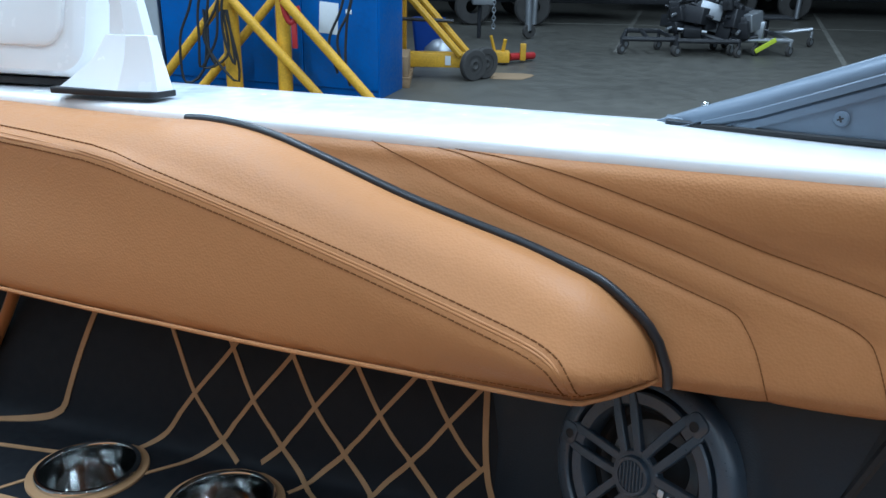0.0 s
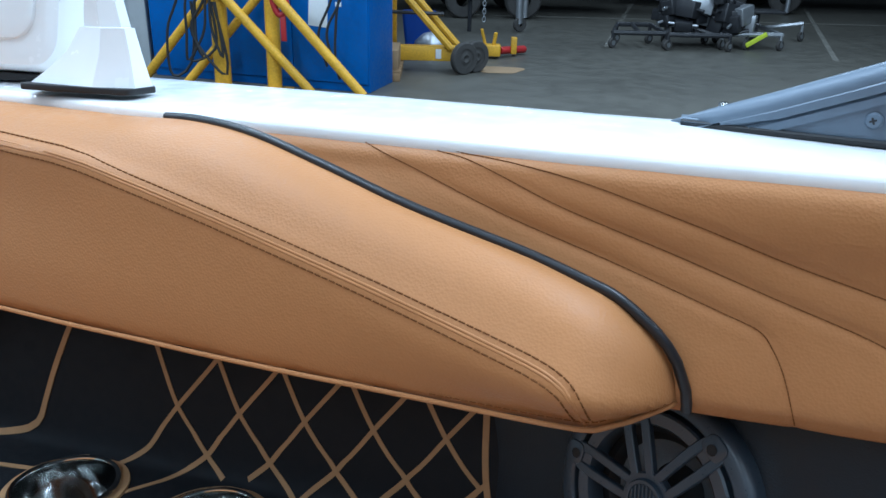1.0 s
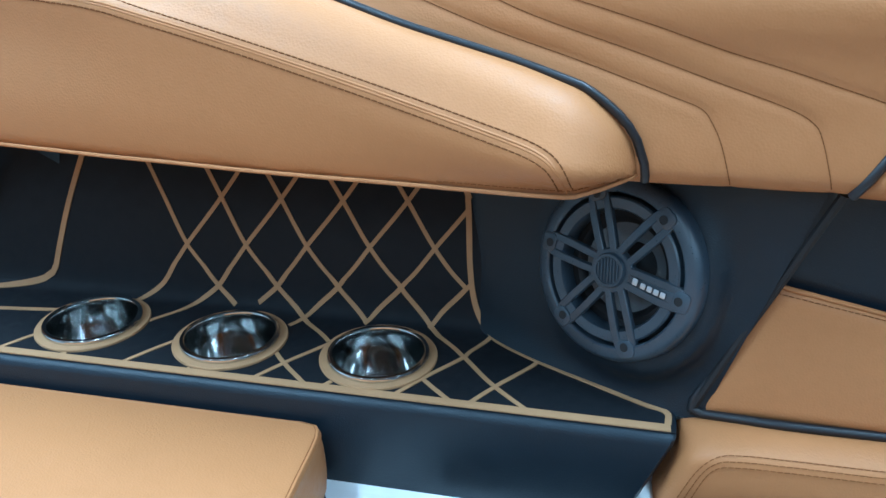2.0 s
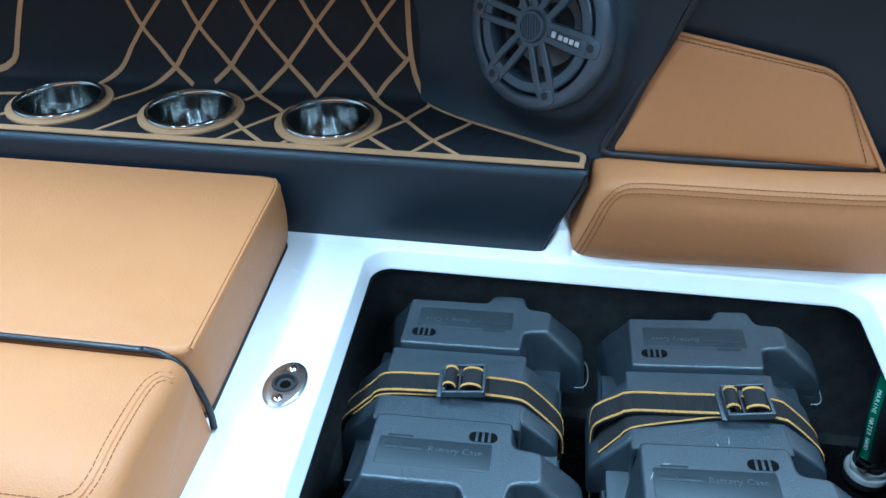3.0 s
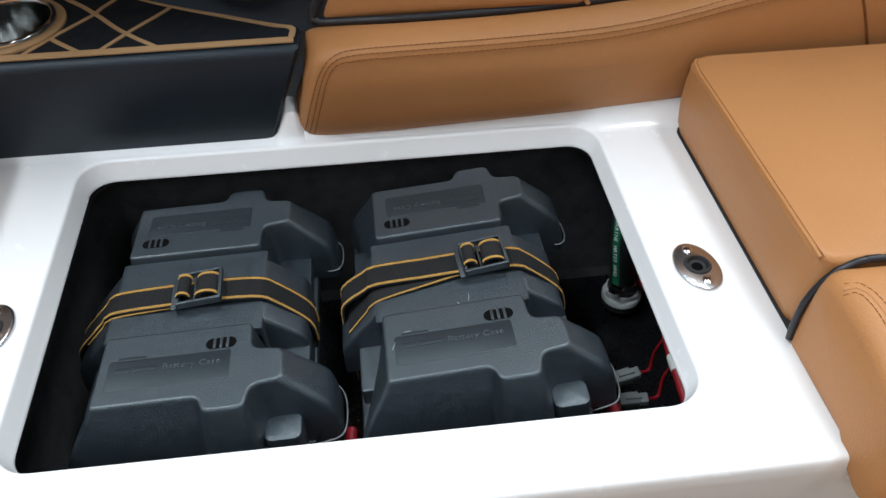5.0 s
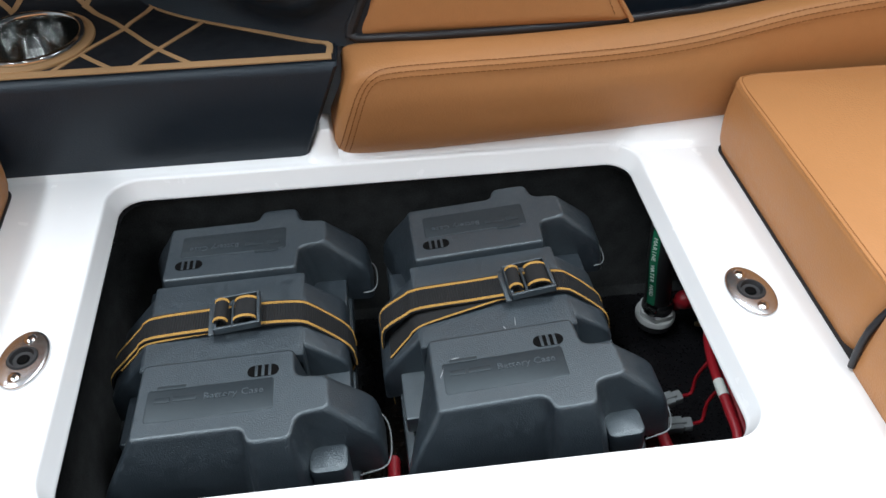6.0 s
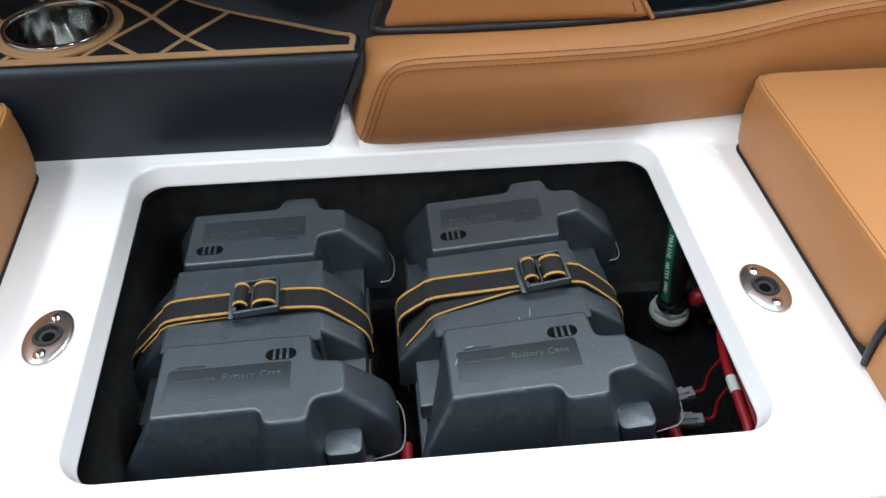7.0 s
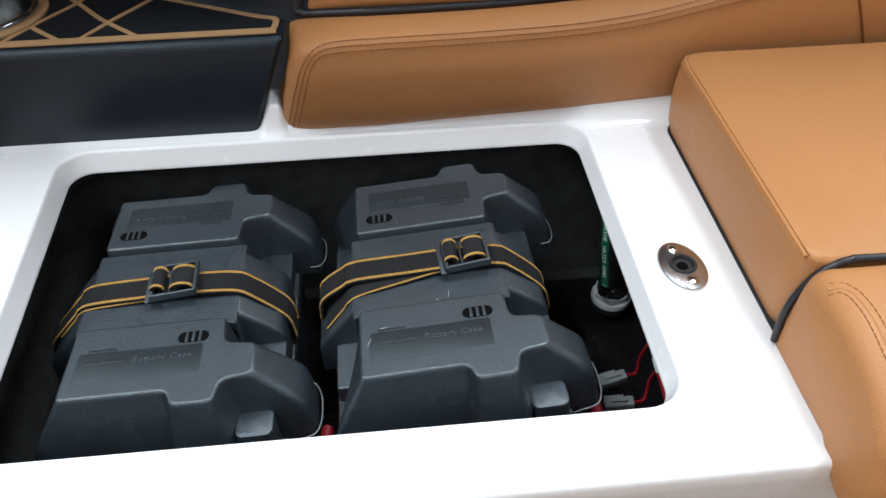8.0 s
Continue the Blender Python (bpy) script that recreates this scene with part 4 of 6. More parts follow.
def console():
    con = thing("side_console", "black vinyl side console with a lined cup-holder shelf", "console", at=(-0.3, 0.62, 0.0))
    # upholstered front with a rolled top edge
    def front(x, k=0.0):
        return [Vector((x + k * dz, y, z)) for y, z, dz in ((0.640, 0.1210, 0), (0.608, 0.1224, 0), (0.6005, 0.1212, 0), (0.5955, 0.1175, -0.0005), (0.5930, 0.1110, -0.003), (0.5945, 0.060, -0.0225), (0.597, 0.020, -0.0375), (0.600, 0.001, -0.0435), (0.62, -0.001, -0.0435))]
    rings = [front(x) for x in (-1.2, -0.9, -0.6, -0.3, -0.1, 0.0)] + [front(0.060, 0.85), front(0.070, 1.0)]
    last = rings[-1]
    rings.append([p + Vector((0.004, 0.004, -0.0005)) for p in last])
    rings.append([p + Vector((0.005, 0.012, -0.001)) for p in last])
    rings.append([p + Vector((0.002, 0.06, -0.001)) for p in last])
    part("front_panel", loft(rings, False), black_vinyl, con)
    xs = [-1.2, -1.0, -0.8] + list(np.linspace(-0.72, -0.17, 138)) + [-0.1, 0.0, 0.0725]
    vs = list(np.linspace(0.0, 0.172, 44)) + list(np.linspace(0.18, ARC[-1], 24))
    bm = loft([[liner_point(x, v, 0.0, True) for v in vs] for x in xs], False)
    mouths = [f for f in bm.faces if any((f.calc_center_median() - liner_point(cx, cv)).length < 0.0625 for cx, cv in CUPS)]
    bmesh.ops.delete(bm, geom=mouths, context="FACES")
    part("liner", bm, foam_black, con, "black foam lining")

    def ribbon(pts, w, lift=0.0012, bm=None):
        """An inlaid strip of width w along (x, v) points."""
        bm = bm or bmesh.new()
        rows = []
        for i, (x, v) in enumerate(pts):
            a, b = pts[max(i - 1, 0)], pts[min(i + 1, len(pts) - 1)]
            dx, dv = b[0] - a[0], b[1] - a[1]
            L = math.hypot(dx, dv) or 1
            nx, nv = -dv / L * w / 2, dx / L * w / 2
            rows.append([liner_point(x + nx, v + nv, 0.0), liner_point(x + nx, v + nv, lift), liner_point(x - nx, v - nv, lift), liner_point(x - nx, v - nv, 0.0)])
        return loft(rows, False, bm=bm)

    def strip(pts, w=0.0072, lift=0.0012):
        part("inlay_strip", ribbon(pts, w, lift), foam_tan, con, "tan foam strip")

    down = [(0.400, -0.172), (0.372, -0.150), (0.321, -0.1122), (0.2746, -0.0804), (0.212, -0.0409), (0.168, -0.0048), (0.139, 0.0351), (0.103, 0.0816), (0.05, 0.1268), (0.0, 0.181)]
    up = [(0.400, 0.160), (0.322, 0.116), (0.270, 0.081), (0.220, 0.041), (0.170, 0.0), (0.145, -0.038), (0.108, -0.070), (0.094, -0.077), (0.048, -0.111), (0.0, -0.143)]
    runs = [(down, -0.494 + 0.0818 * i) for i in range(5)] + [(up, -0.5745 + 0.0818 * i) for i in range(8)]
    for shape, base in runs:
        table = sorted(shape)
        line, cur = [], []
        for k in range(121):
            v = 0.004 + 0.375 * k / 120
            x = base + interp(table, v)[0]
            if shape is down and v > 0.212:
                # the strips fan out towards the after end
                x = base - 0.0409 + (x - base + 0.0409) * min(1.0, 0.80 + (base + 0.494) * 0.82)
            ok = all(math.hypot(x - cx, v - cv) > 0.0675 for cx, cv in CUPS)
            ok = ok and x < border_x(v) - 0.001 and not (shape is down and base > -0.2 and v < 0.165)
            if ok:
                cur.append((x, v + 0.062 * (x + 0.50) * min(1, max(0, (v - 0.10) / 0.07))))
            elif cur:
                line.append(cur)
                cur = []
        if cur:
            line.append(cur)
        for run in line:
            if len(run) > 3:
                strip(run, 0.0052, 0.0010)
    # borders: the front, the fore end, the top, and the after end
    dense = [(p.x, p.y) for p in spline([(x, v, 0) for x, v in BORDER_R], 70)]
    strip(dense, 0.0068, 0.0014)
    strip([(x, 0.0065) for x in np.linspace(-1.2, 0.0685, 40)], 0.0108, 0.0016)
    strip([(p.x, p.y) for p in spline([(-0.171, 0.296, 0), (-0.178, 0.309, 0), (-0.20, 0.314, 0), (-0.26, 0.320, 0), (-0.45, 0.338, 0), (-0.62, 0.350, 0)], 40)], 0.0072, 0.0013)
    strip([(p.x, p.y) for p in spline([(-0.668, 0.37, 0), (-0.680, 0.340, 0), (-0.705, 0.260, 0), (-0.722, 0.205, 0), (-0.7355, 0.1707, 0), (-0.749, 0.160, 0), (-0.7700, 0.153, 0), (-0.86, 0.135, 0), (-0.98, 0.105, 0)], 50)], 0.0072, 0.0013)
    strip([(p.x, p.y) for p in spline([(-1.0, 0.06, 0), (-0.85, 0.085, 0), (-0.70, 0.105, 0)], 12)], 0.0066, 0.0010)
    for cx, cv in CUPS:
        p = liner_point(cx, cv)
        part("cup_ring", lathe([(0.0690, -0.004), (0.0690, 0.0018), (0.0682, 0.0028), (0.0560, 0.0028)], 64, pose(p.x, p.y, p.z)), foam_tan, con, "tan foam ring round a cup holder")
    return con


console()


def cup_holder(x, v):
    c = thing("cup_holder", "polished stainless steel cup holder sunk into the shelf", "cup holder", group="steel cup holders")
    prof = [(0.0600, 0.0002), (0.0602, 0.0030), (0.0590, 0.0050), (0.0565, 0.0056), (0.0540, 0.0050), (0.0527, 0.0020), (0.0524, -0.006), (0.0512, -0.030), (0.0490, -0.052), (0.0465, -0.060), (0.0400, -0.063), (0.0250, -0.0635), (0.0240, -0.0650), (0.0001, -0.0652)]
    part("bowl", lathe(prof, 64), steel, c)
    part("drain", lathe([(0.0045, -0.0648), (0.0040, -0.0644), (0.0001, -0.0644)], 16), plastic_dark, c)
    p = liner_point(x, v)
    c.matrix_basis = pose(p.x, p.y, p.z + 0.0030)
    return c


for cx, cv in CUPS:
    cup_holder(cx, cv)


# ---- speakers --------------------------------------------------------------
def speaker():
    s = thing("marine_speaker", "round graphite marine loudspeaker with a forked-spoke grille", "speaker", group="side speakers")
    R = 0.0890
    part("rim", lathe([(R + 0.005, -0.004), (R + 0.005, 0.006), (R + 0.0030, 0.0115), (R - 0.001, 0.0145), (R - 0.0095, 0.0150), (R - 0.0115, 0.0132), (R - 0.0120, -0.002)], 72), grille, s)
    part("inner_ring", lathe([(R - 0.0155, -0.002), (R - 0.0158, 0.0128), (R - 0.0175, 0.0145), (R - 0.0270, 0.0138), (R - 0.0290, 0.0105), (R - 0.0298, -0.004)], 72), grille, s)
    part("surround", lathe([(R - 0.010, -0.003), (R - 0.020, -0.004), (R - 0.030, -0.0055), (R - 0.036, -0.004), (R - 0.041, -0.007), (R - 0.043, -0.012)], 64), rubber, s, "black rubber surround")
    part("cone", lathe([(R - 0.042, -0.011), (0.030, -0.030), (0.024, -0.032)], 64), cone, s, "grey speaker cone")
    part("dust_cap", lathe([(0.025, -0.030), (0.020, -0.024), (0.010, -0.020), (0.0001, -0.019)], 40), plastic_dark, s, "black dust cap")
    for k in range(6):
        m = Matrix.Scale(0.915, 4) @ pose(0, 0, 0, 0, 0, 45 + 60 * k)
        spoke = bmesh.new()
        # a pair of bars that join at a bored pad near the rim
        for sgn in (-1, 1):
            rows = []
            for r, off, w, z in ((0.012, 0.0072, 0.0042, 0.0185), (0.035, 0.0088, 0.0043, 0.0190), (0.060, 0.0096, 0.0044, 0.0185), (0.078, 0.0094, 0.0045, 0.0170), (0.086, 0.0080, 0.0046, 0.0160), (0.096, 0.006, 0.006, 0.0145)):
                y = sgn * off
                rows.append([m @ Vector((r, y - w, z - 0.007)), m @ Vector((r, y - w, z - 0.001)), m @ Vector((r, y - w + 0.001, z)), m @ Vector((r, y + w - 0.001, z)), m @ Vector((r, y + w, z - 0.001)), m @ Vector((r, y + w, z - 0.007))])
            loft(rows, True, (True, True), spoke)
        sp = part("spoke", spoke, grille, s)
        part("spoke_pad", slab(0.077, 0.0965, -0.0112, 0.0112, 0.010, 0.0180, 0.007, 0.0015, 5, m=m), grille, sp)
        part("bore", lathe([(0.0048, 0.0182), (0.0044, 0.0176), (0.0001, 0.0176)], 18, m @ pose(0.0845, 0, 0.0006)), plastic_dark, sp)
    part("hub", lathe([(0.0180, 0.010), (0.0176, 0.0195), (0.0164, 0.0215), (0.0138, 0.0215), (0.0134, 0.0200), (0.0001, 0.0203)], 40), grille, s)
    boss = [(0.026 * math.cos(radians(15 + 60 * k)), 0.026 * math.sin(radians(15 + 60 * k))) for k in range(6)]
    part("hub_boss", prism(round_loop(boss, 0.006, 3), 0.008, 0.0172, 0.0015), grille, s)
    for k in range(-3, 4):
        h = math.sqrt(max(0.0132 ** 2 - (k * 0.0036) ** 2, 1e-6))
        part("hub_rib", tube([(k * 0.0036, -h, 0.0208), (k * 0.0036, h, 0.0208)], 0.0011, 6), grille, s)
    part("spoke_web", slab(0.020, 0.078, -0.0075, 0.0075, 0.010, 0.0172, 0.002, 0.001, 3, m=Matrix.Scale(0.915, 4) @ pose(0, 0, 0, 0, 0, -15)), grille, s)
    # maker's mark on one spoke: plain pale bars
    mark = bmesh.new()
    for x0, w in ((0.030, 0.006), (0.040, 0.006), (0.048, 0.006), (0.056, 0.006), (0.064, 0.006)):
        slab(x0, x0 + w, -0.0065, -0.0005 if x0 > 0.035 else 0.001, 0.0186, 0.0196, 0.001, 0.0002, 2, mark, Matrix.Scale(0.915, 4) @ pose(0, 0, 0.001, 0, 0, -15) @ pose(0, 0.003, 0))
    part("maker_mark", mark, silver, s, "pale bars")
    return s


SPK = Vector((0.0058, 0.683, 0.2613))
SPK_N = Vector((-0.674, -1.0, 0.28)).normalized()


def face_pose(p, n, spin=0.0):
    """A pose at p whose z axis points along n, with x level."""
    x = Vector((0, 0, 1)).cross(n).normalized()
    y = n.cross(x)
    m = Matrix((x, y, n)).transposed().to_4x4()
    m.translation = p
    return m @ pose(0, 0, 0, 0, 0, spin)


spk = speaker()
copy_thing(spk, face_pose(Vector((-0.915, 0.790, 0.235)), Vector((0.35, -0.92, 0.12)).normalized(), 30))
spk.matrix_basis = face_pose(SPK, SPK_N, 10.7) @ Matrix.Scale(1.03, 4)


def speaker_panel():
    p = thing("speaker_panel", "black vinyl panel that carries the side speaker", "panel", kind="structure", at=(0.0, 0.70, 0.12))
    base = [(-0.172, 0.772), (-0.150, 0.757), (-0.082, 0.712), (0.0, 0.672), (0.045, 0.650), (0.075, 0.640), (0.100, 0.636)]
    top = [(-0.172, 0.815), (-0.158, 0.800), (-0.085, 0.776), (0.0, 0.727), (0.055, 0.692), (0.115, 0.657), (0.190, 0.634)]
    bl, tl = spline([(x, y, 0.121) for x, y in base], 64), spline([(x, y, 0.415) for x, y in top], 64)
    rows = []
    for a, b in zip(bl, tl):
        col = []
        for k in range(49):
            u = k / 48
            q = a.lerp(b, u)
            # a shallow rolled foot and a raised pad round the speaker
            q.y -= 0.006 * max(0, 1 - u * 9) ** 2
            d = Vector(((q.x - SPK.x) * 1.15, 0, q.z - SPK.z)).length
            seat = SPK.y + 0.003 - 0.674 * (q.x - SPK.x) + 0.28 * (q.z - SPK.z)
            w = 1 / (1 + math.exp((d - 0.112) / 0.006))
            q.y = q.y * (1 - w) + seat * w
            col.append(q)
        rows.append(col)
    bm = loft(rows, False)
    # the hole that the speaker sits in
    bmesh.ops.delete(bm, geom=[f for f in bm.faces if (f.calc_center_median() - SPK).length < 0.0815], context="FACES")
    part("skin", bm, black_vinyl, p, angle=60)
    # after end of the recess
    p2 = thing("after_speaker_panel", "black vinyl panel at the after end of the recess", "panel", kind="structure", at=(-0.95, 0.8, 0.12))
    rows = []
    for k in range(9):
        u = k / 8
        rows.append([Vector((-0.700 - 0.045 * (1 - w) - 0.5 * u, 0.778 + 0.03 * w + 0.015 * math.sin(u * 3), 0.150 + 0.26 * w)) for w in (0, 0.1, 0.25, 0.5, 0.75, 1)])
    part("skin", loft(rows, False), black_vinyl, p2)
    bar = thing("trim_bar", "tan vinyl trim bar on the after black panel", "trim", kind="structure", at=(-0.86, 0.77, 0.12))
    part("bar", tube(spline([(-0.790, 0.775, 0.335), (-0.822, 0.768, 0.265), (-0.885, 0.755, 0.150), (-0.90, 0.75, 0.125)], 16), 0.010, 12, squash=0.6), leather, bar)


speaker_panel()


# ---- upholstered arm bolster ------------------------------------------------
# x, attach y z, seam y z, lower edge y z
ARM = [(-1.30, 0.800, 0.560, 0.700, 0.548, 0.690, 0.388), (-0.80, 0.732, 0.556, 0.632, 0.545, 0.615, 0.387), (-0.50, 0.690, 0.553, 0.588, 0.532, 0.579, 0.386), (-0.42, 0.672, 0.556, 0.580, 0.516, 0.572, 0.386),
       (-0.35, 0.650, 0.5515, 0.573, 0.500, 0.567, 0.385), (-0.28, 0.634, 0.5345, 0.565, 0.483, 0.562, 0.385), (-0.20, 0.620, 0.5110, 0.557, 0.462, 0.558, 0.385), (-0.10, 0.612, 0.4845, 0.546, 0.434, 0.554, 0.384),
       (-0.060, 0.609, 0.472, 0.541, 0.422, 0.553, 0.384), (-0.040, 0.608, 0.4645, 0.544, 0.416, 0.556, 0.384), (-0.020, 0.608, 0.450, 0.558, 0.412, 0.570, 0.3865), (-0.005, 0.609, 0.435, 0.574, 0.407, 0.585, 0.3885),
       (0.006, 0.611, 0.417, 0.594, 0.401, 0.598, 0.3895), (0.012, 0.613, 0.399, 0.607, 0.394, 0.609, 0.3905)]


def arm_section(x, n=34):
    ay, az, sy, sz, ey, ez = interp(ARM, x)
    dy, dz = ay - sy, az - sz
    pts = [(ay + 0.012, az - 0.012), (ay + 0.003, az - 0.002), (ay - 0.25 * dy, az - 0.10 * dz + 0.05 * dy), (ay - 0.62 * dy, az - 0.45 * dz + 0.10 * dy), (sy + 0.08 * dy, sz + 0.16 * dz),
           (sy, sz), (sy - 0.004 * min(1, dz * 30), sz - 0.30 * (sz - ez)), (sy * 0.3 + ey * 0.7 - 0.003, sz - 0.68 * (sz - ez)), (ey, ez + 0.010 * min(1, dy * 20)), (ey + 0.002, ez + 0.002), (ey + 0.008, ez - 0.001), (ey + 0.04, ez + 0.004), (ey + 0.10, ez + 0.012)]
    return [Vector((x, p.y, p.z)) for p in spline([(0, y, z) for y, z in pts], n)]


def arm_front(x, z):
    """How far out the bolster's face stands at x and height z."""
    best = 9.0
    ring = arm_section(x)
    for p, q in zip(ring, ring[1:]):
        if min(p.z, q.z) - 1e-6 <= z <= max(p.z, q.z) + 1e-6:
            u = 0 if abs(q.z - p.z) < 1e-9 else (z - p.z) / (q.z - p.z)
            best = min(best, p.y + (q.y - p.y) * min(1, max(0, u)))
    return best if best < 9 else min(p.y for p in ring)


def arm_bolster():
    a = thing("arm_bolster", "padded tan vinyl arm bolster with twin stitching along the coaming", "bolster", at=(-0.5, 0.62, 0.38))
    xs = list(np.linspace(-1.30, -0.50, 12)) + list(np.linspace(-0.47, -0.06, 30)) + [-0.05, -0.04, -0.03, -0.02, -0.012, -0.005, 0.001, 0.006, 0.010, 0.012]
    rings = [arm_section(x) for x in xs]
    part("padding", loft(rings, False), leather, a, angle=70)
    seam, hem = [], []
    for x in xs[:-8]:
        ay, az, sy, sz, ey, ez = interp(ARM, x)
        seam.append(Vector((x, sy, sz)))
        hem.append(Vector((x, ey, ez)))
    # the seam turns down to the hem at the bolster's nose
    cut = [p for p in seam if p.x < -0.088]
    full = [(p.x, p.z) for p in cut] + [(p.x, p.z) for p in spline([(cut[-1].x, 0, cut[-1].z), (-0.074, 0, 0.4255), (-0.062, 0, 0.4185), (-0.054, 0, 0.408), (-0.0495, 0, 0.396), (-0.0475, 0, 0.387)], 14)[1:]]
    bm = bmesh.new()
    for off in (-0.0060, 0.0060):
        path = []
        for i, (x, z) in enumerate(full):
            (xa, za), (xb, zb) = full[max(i - 1, 0)], full[min(i + 1, len(full) - 1)]
            L = math.hypot(xb - xa, zb - za)
            q = (x - (zb - za) / L * off, z + (xb - xa) / L * off)
            path.append(Vector((q[0], arm_front(*q) - 0.0001, q[1])))
        stitch_run(path, 0.0046, 0.0016, 0.00065, Vector((0, -0.0005, 0.0003)), bm)
    part("stitching", bm, thread, a, "dark brown twin stitching")
    for off in (-0.0012, 0.0012):
        part("seam", tube([Vector((x, arm_front(x, z + off) + 0.0007, z + off)) for x, z in full], 0.0013, 8), leather, a)
    hem_full = hem + [Vector(p) for p in ((-0.040, 0.556, 0.3842), (-0.02, 0.570, 0.3868), (-0.005, 0.585, 0.3887), (0.006, 0.598, 0.3897), (0.012, 0.608, 0.3905))]
    part("hem", tube([p + Vector((0, -0.0005, 0.001)) for p in hem_full], 0.0020, 8), leather, a)
    part("hem_stitching", stitch_run([Vector((p.x, min(p.y, arm_front(p.x, p.z + 0.0065)) - 0.0002, p.z + 0.0065)) for p in hem_full[:-1] if p.x > -0.16], 0.0045, 0.0016, 0.00040), tan_thread, a)
    line = []
    for x in np.linspace(-0.455, 0.0115, 60):
        ay, az, *_ = interp(ARM, x)
        k = min(1, max(0, (x + 0.10) / 0.09))
        line.append(Vector((x + 0.004 * k, ay - 0.001 - 0.011 * k, az + 0.001 + 0.001 * k)))
    line += [Vector((0.0172, 0.601, 0.392)), Vector((0.0174, 0.602, 0.3865))]
    part("piping", tube(line, 0.0040, 10), piping_mat, a, "black rubber piping")
    return a


arm_bolster()


# ---- quilted coaming panel --------------------------------------------------
GUN = [(-2.2, 0.98), (-1.30, 0.815), (-0.633, 0.712), (-0.472, 0.683), (-0.232, 0.648), (-0.051, 0.626), (0.122, 0.613), (0.40, 0.600), (1.4, 0.56)]
JOINT = [(0.383, 0.186), (0.45, 0.225), (0.552, 0.285)]      # z, x of the joint with the next panel
QUILT = [[(-0.250, 0.552), (-0.212, 0.540), (-0.125, 0.5095), (-0.043, 0.485), (0.034, 0.4595), (0.058, 0.4505), (0.068, 0.439), (0.078, 0.420), (0.090, 0.384)],
         [(-0.185, 0.551), (-0.150, 0.545), (-0.085, 0.521), (-0.006, 0.497), (0.068, 0.473), (0.121, 0.456), (0.146, 0.444), (0.157, 0.428), (0.172, 0.384)],
         [(-0.170, 0.5515), (-0.118, 0.5475), (-0.064, 0.5385), (0.012, 0.5175), (0.072, 0.4985), (0.118, 0.486), (0.157, 0.4745), (0.215, 0.456), (0.238, 0.440)]]
QLINES = [[(p.x, p.z) for p in spline([(x, 0, z) for x, z in q], 160)] for q in QUILT]
QALL = np.array([p for q in QLINES for p in q])


def panel_y(x, z, groove=True):
    yg = interp(GUN, x)[0]
    t = min(max((0.552 - z) / 0.168, 0), 1)
    y_low = 0.604 + 0.002 * max(0, x)
    y = interp([(0.0, yg + 0.003), (0.04, yg - 0.003), (0.11, yg - 0.0055), (0.20, 0.85 * yg + 0.15 * y_low - 0.0035), (0.36, 0.55 * yg + 0.45 * y_low + 0.002), (0.62, 0.15 * yg + 0.85 * y_low + 0.003), (0.92, y_low - 0.001), (1.0, y_low + 0.004)], t)[0]
    if groove:
        d = float(np.sqrt(((QALL - (x, z)) ** 2).sum(1).min()))
        y += (0.0015 * math.exp(-(d / 0.0038) ** 2) - 0.0016 * min(1, d / 0.03)) * min(1, max(0, (t - 0.03) / 0.18))
    return y


def coaming_panel():
    c = thing("coaming_panel", "tan vinyl coaming panel quilted with flowing seam lines", "panel", at=(-0.05, 0.62, 0.38))
    rows = []
    for i in range(201):
        u = i / 200
        row = []
        for k in range(61):
            z = 0.552 - 0.168 * k / 60
            x = -0.47 + (interp(JOINT, z)[0] + 0.47) * u
            row.append(Vector((x, panel_y(x, z), z)))
        row.append(Vector((row[-1].x, row[-1].y + 0.03, 0.386)))
        rows.append(row)
    part("padding", loft(rows, False), leather, c, angle=80)
    for q in QLINES:
        part("quilt_seam", stitch_run([(x, panel_y(x, z) - 0.0003, z) for x, z in q], 0.0036, 0.0006, 0.00045, Vector((0, -0.0002, 0))), thread, c, "dark brown seam")
    edge = [(interp(JOINT, z)[0] + 0.002, panel_y(interp(JOINT, z)[0], z, False) - 0.001, z) for z in np.linspace(0.552, 0.382, 20)]
    part("piping", tube(edge, 0.0045, 10), piping_mat, c, "black rubber piping")
    # the next panel forward
    f = thing("forward_coaming_panel", "plump tan vinyl coaming panel beyond the black piping", "panel", at=(0.6, 0.6, 0.38))
    rows = []
    for i in range(31):
        u = i / 30
        row = []
        for k in range(31):
            z = 0.552 - 0.172 * k / 30
            xj = interp(JOINT, max(z, 0.383))[0] + 0.006
            x = xj + (1.3 - xj) * u ** 1.6
            e = min(1, (x - xj) / 0.03) * min(1, (z - 0.379) / 0.02 + 0.05)
            row.append(Vector((x, panel_y(min(x, 0.4), z, False) + 0.004 - 0.016 * math.sqrt(max(e, 0)) - 0.02 * max(0, x - 0.4), z)))
        row.append(Vector((row[-1].x, row[-1].y + 0.04, 0.383)))
        rows.append(row)
    part("padding", loft(rows, False), leather, f, angle=70)


coaming_panel()


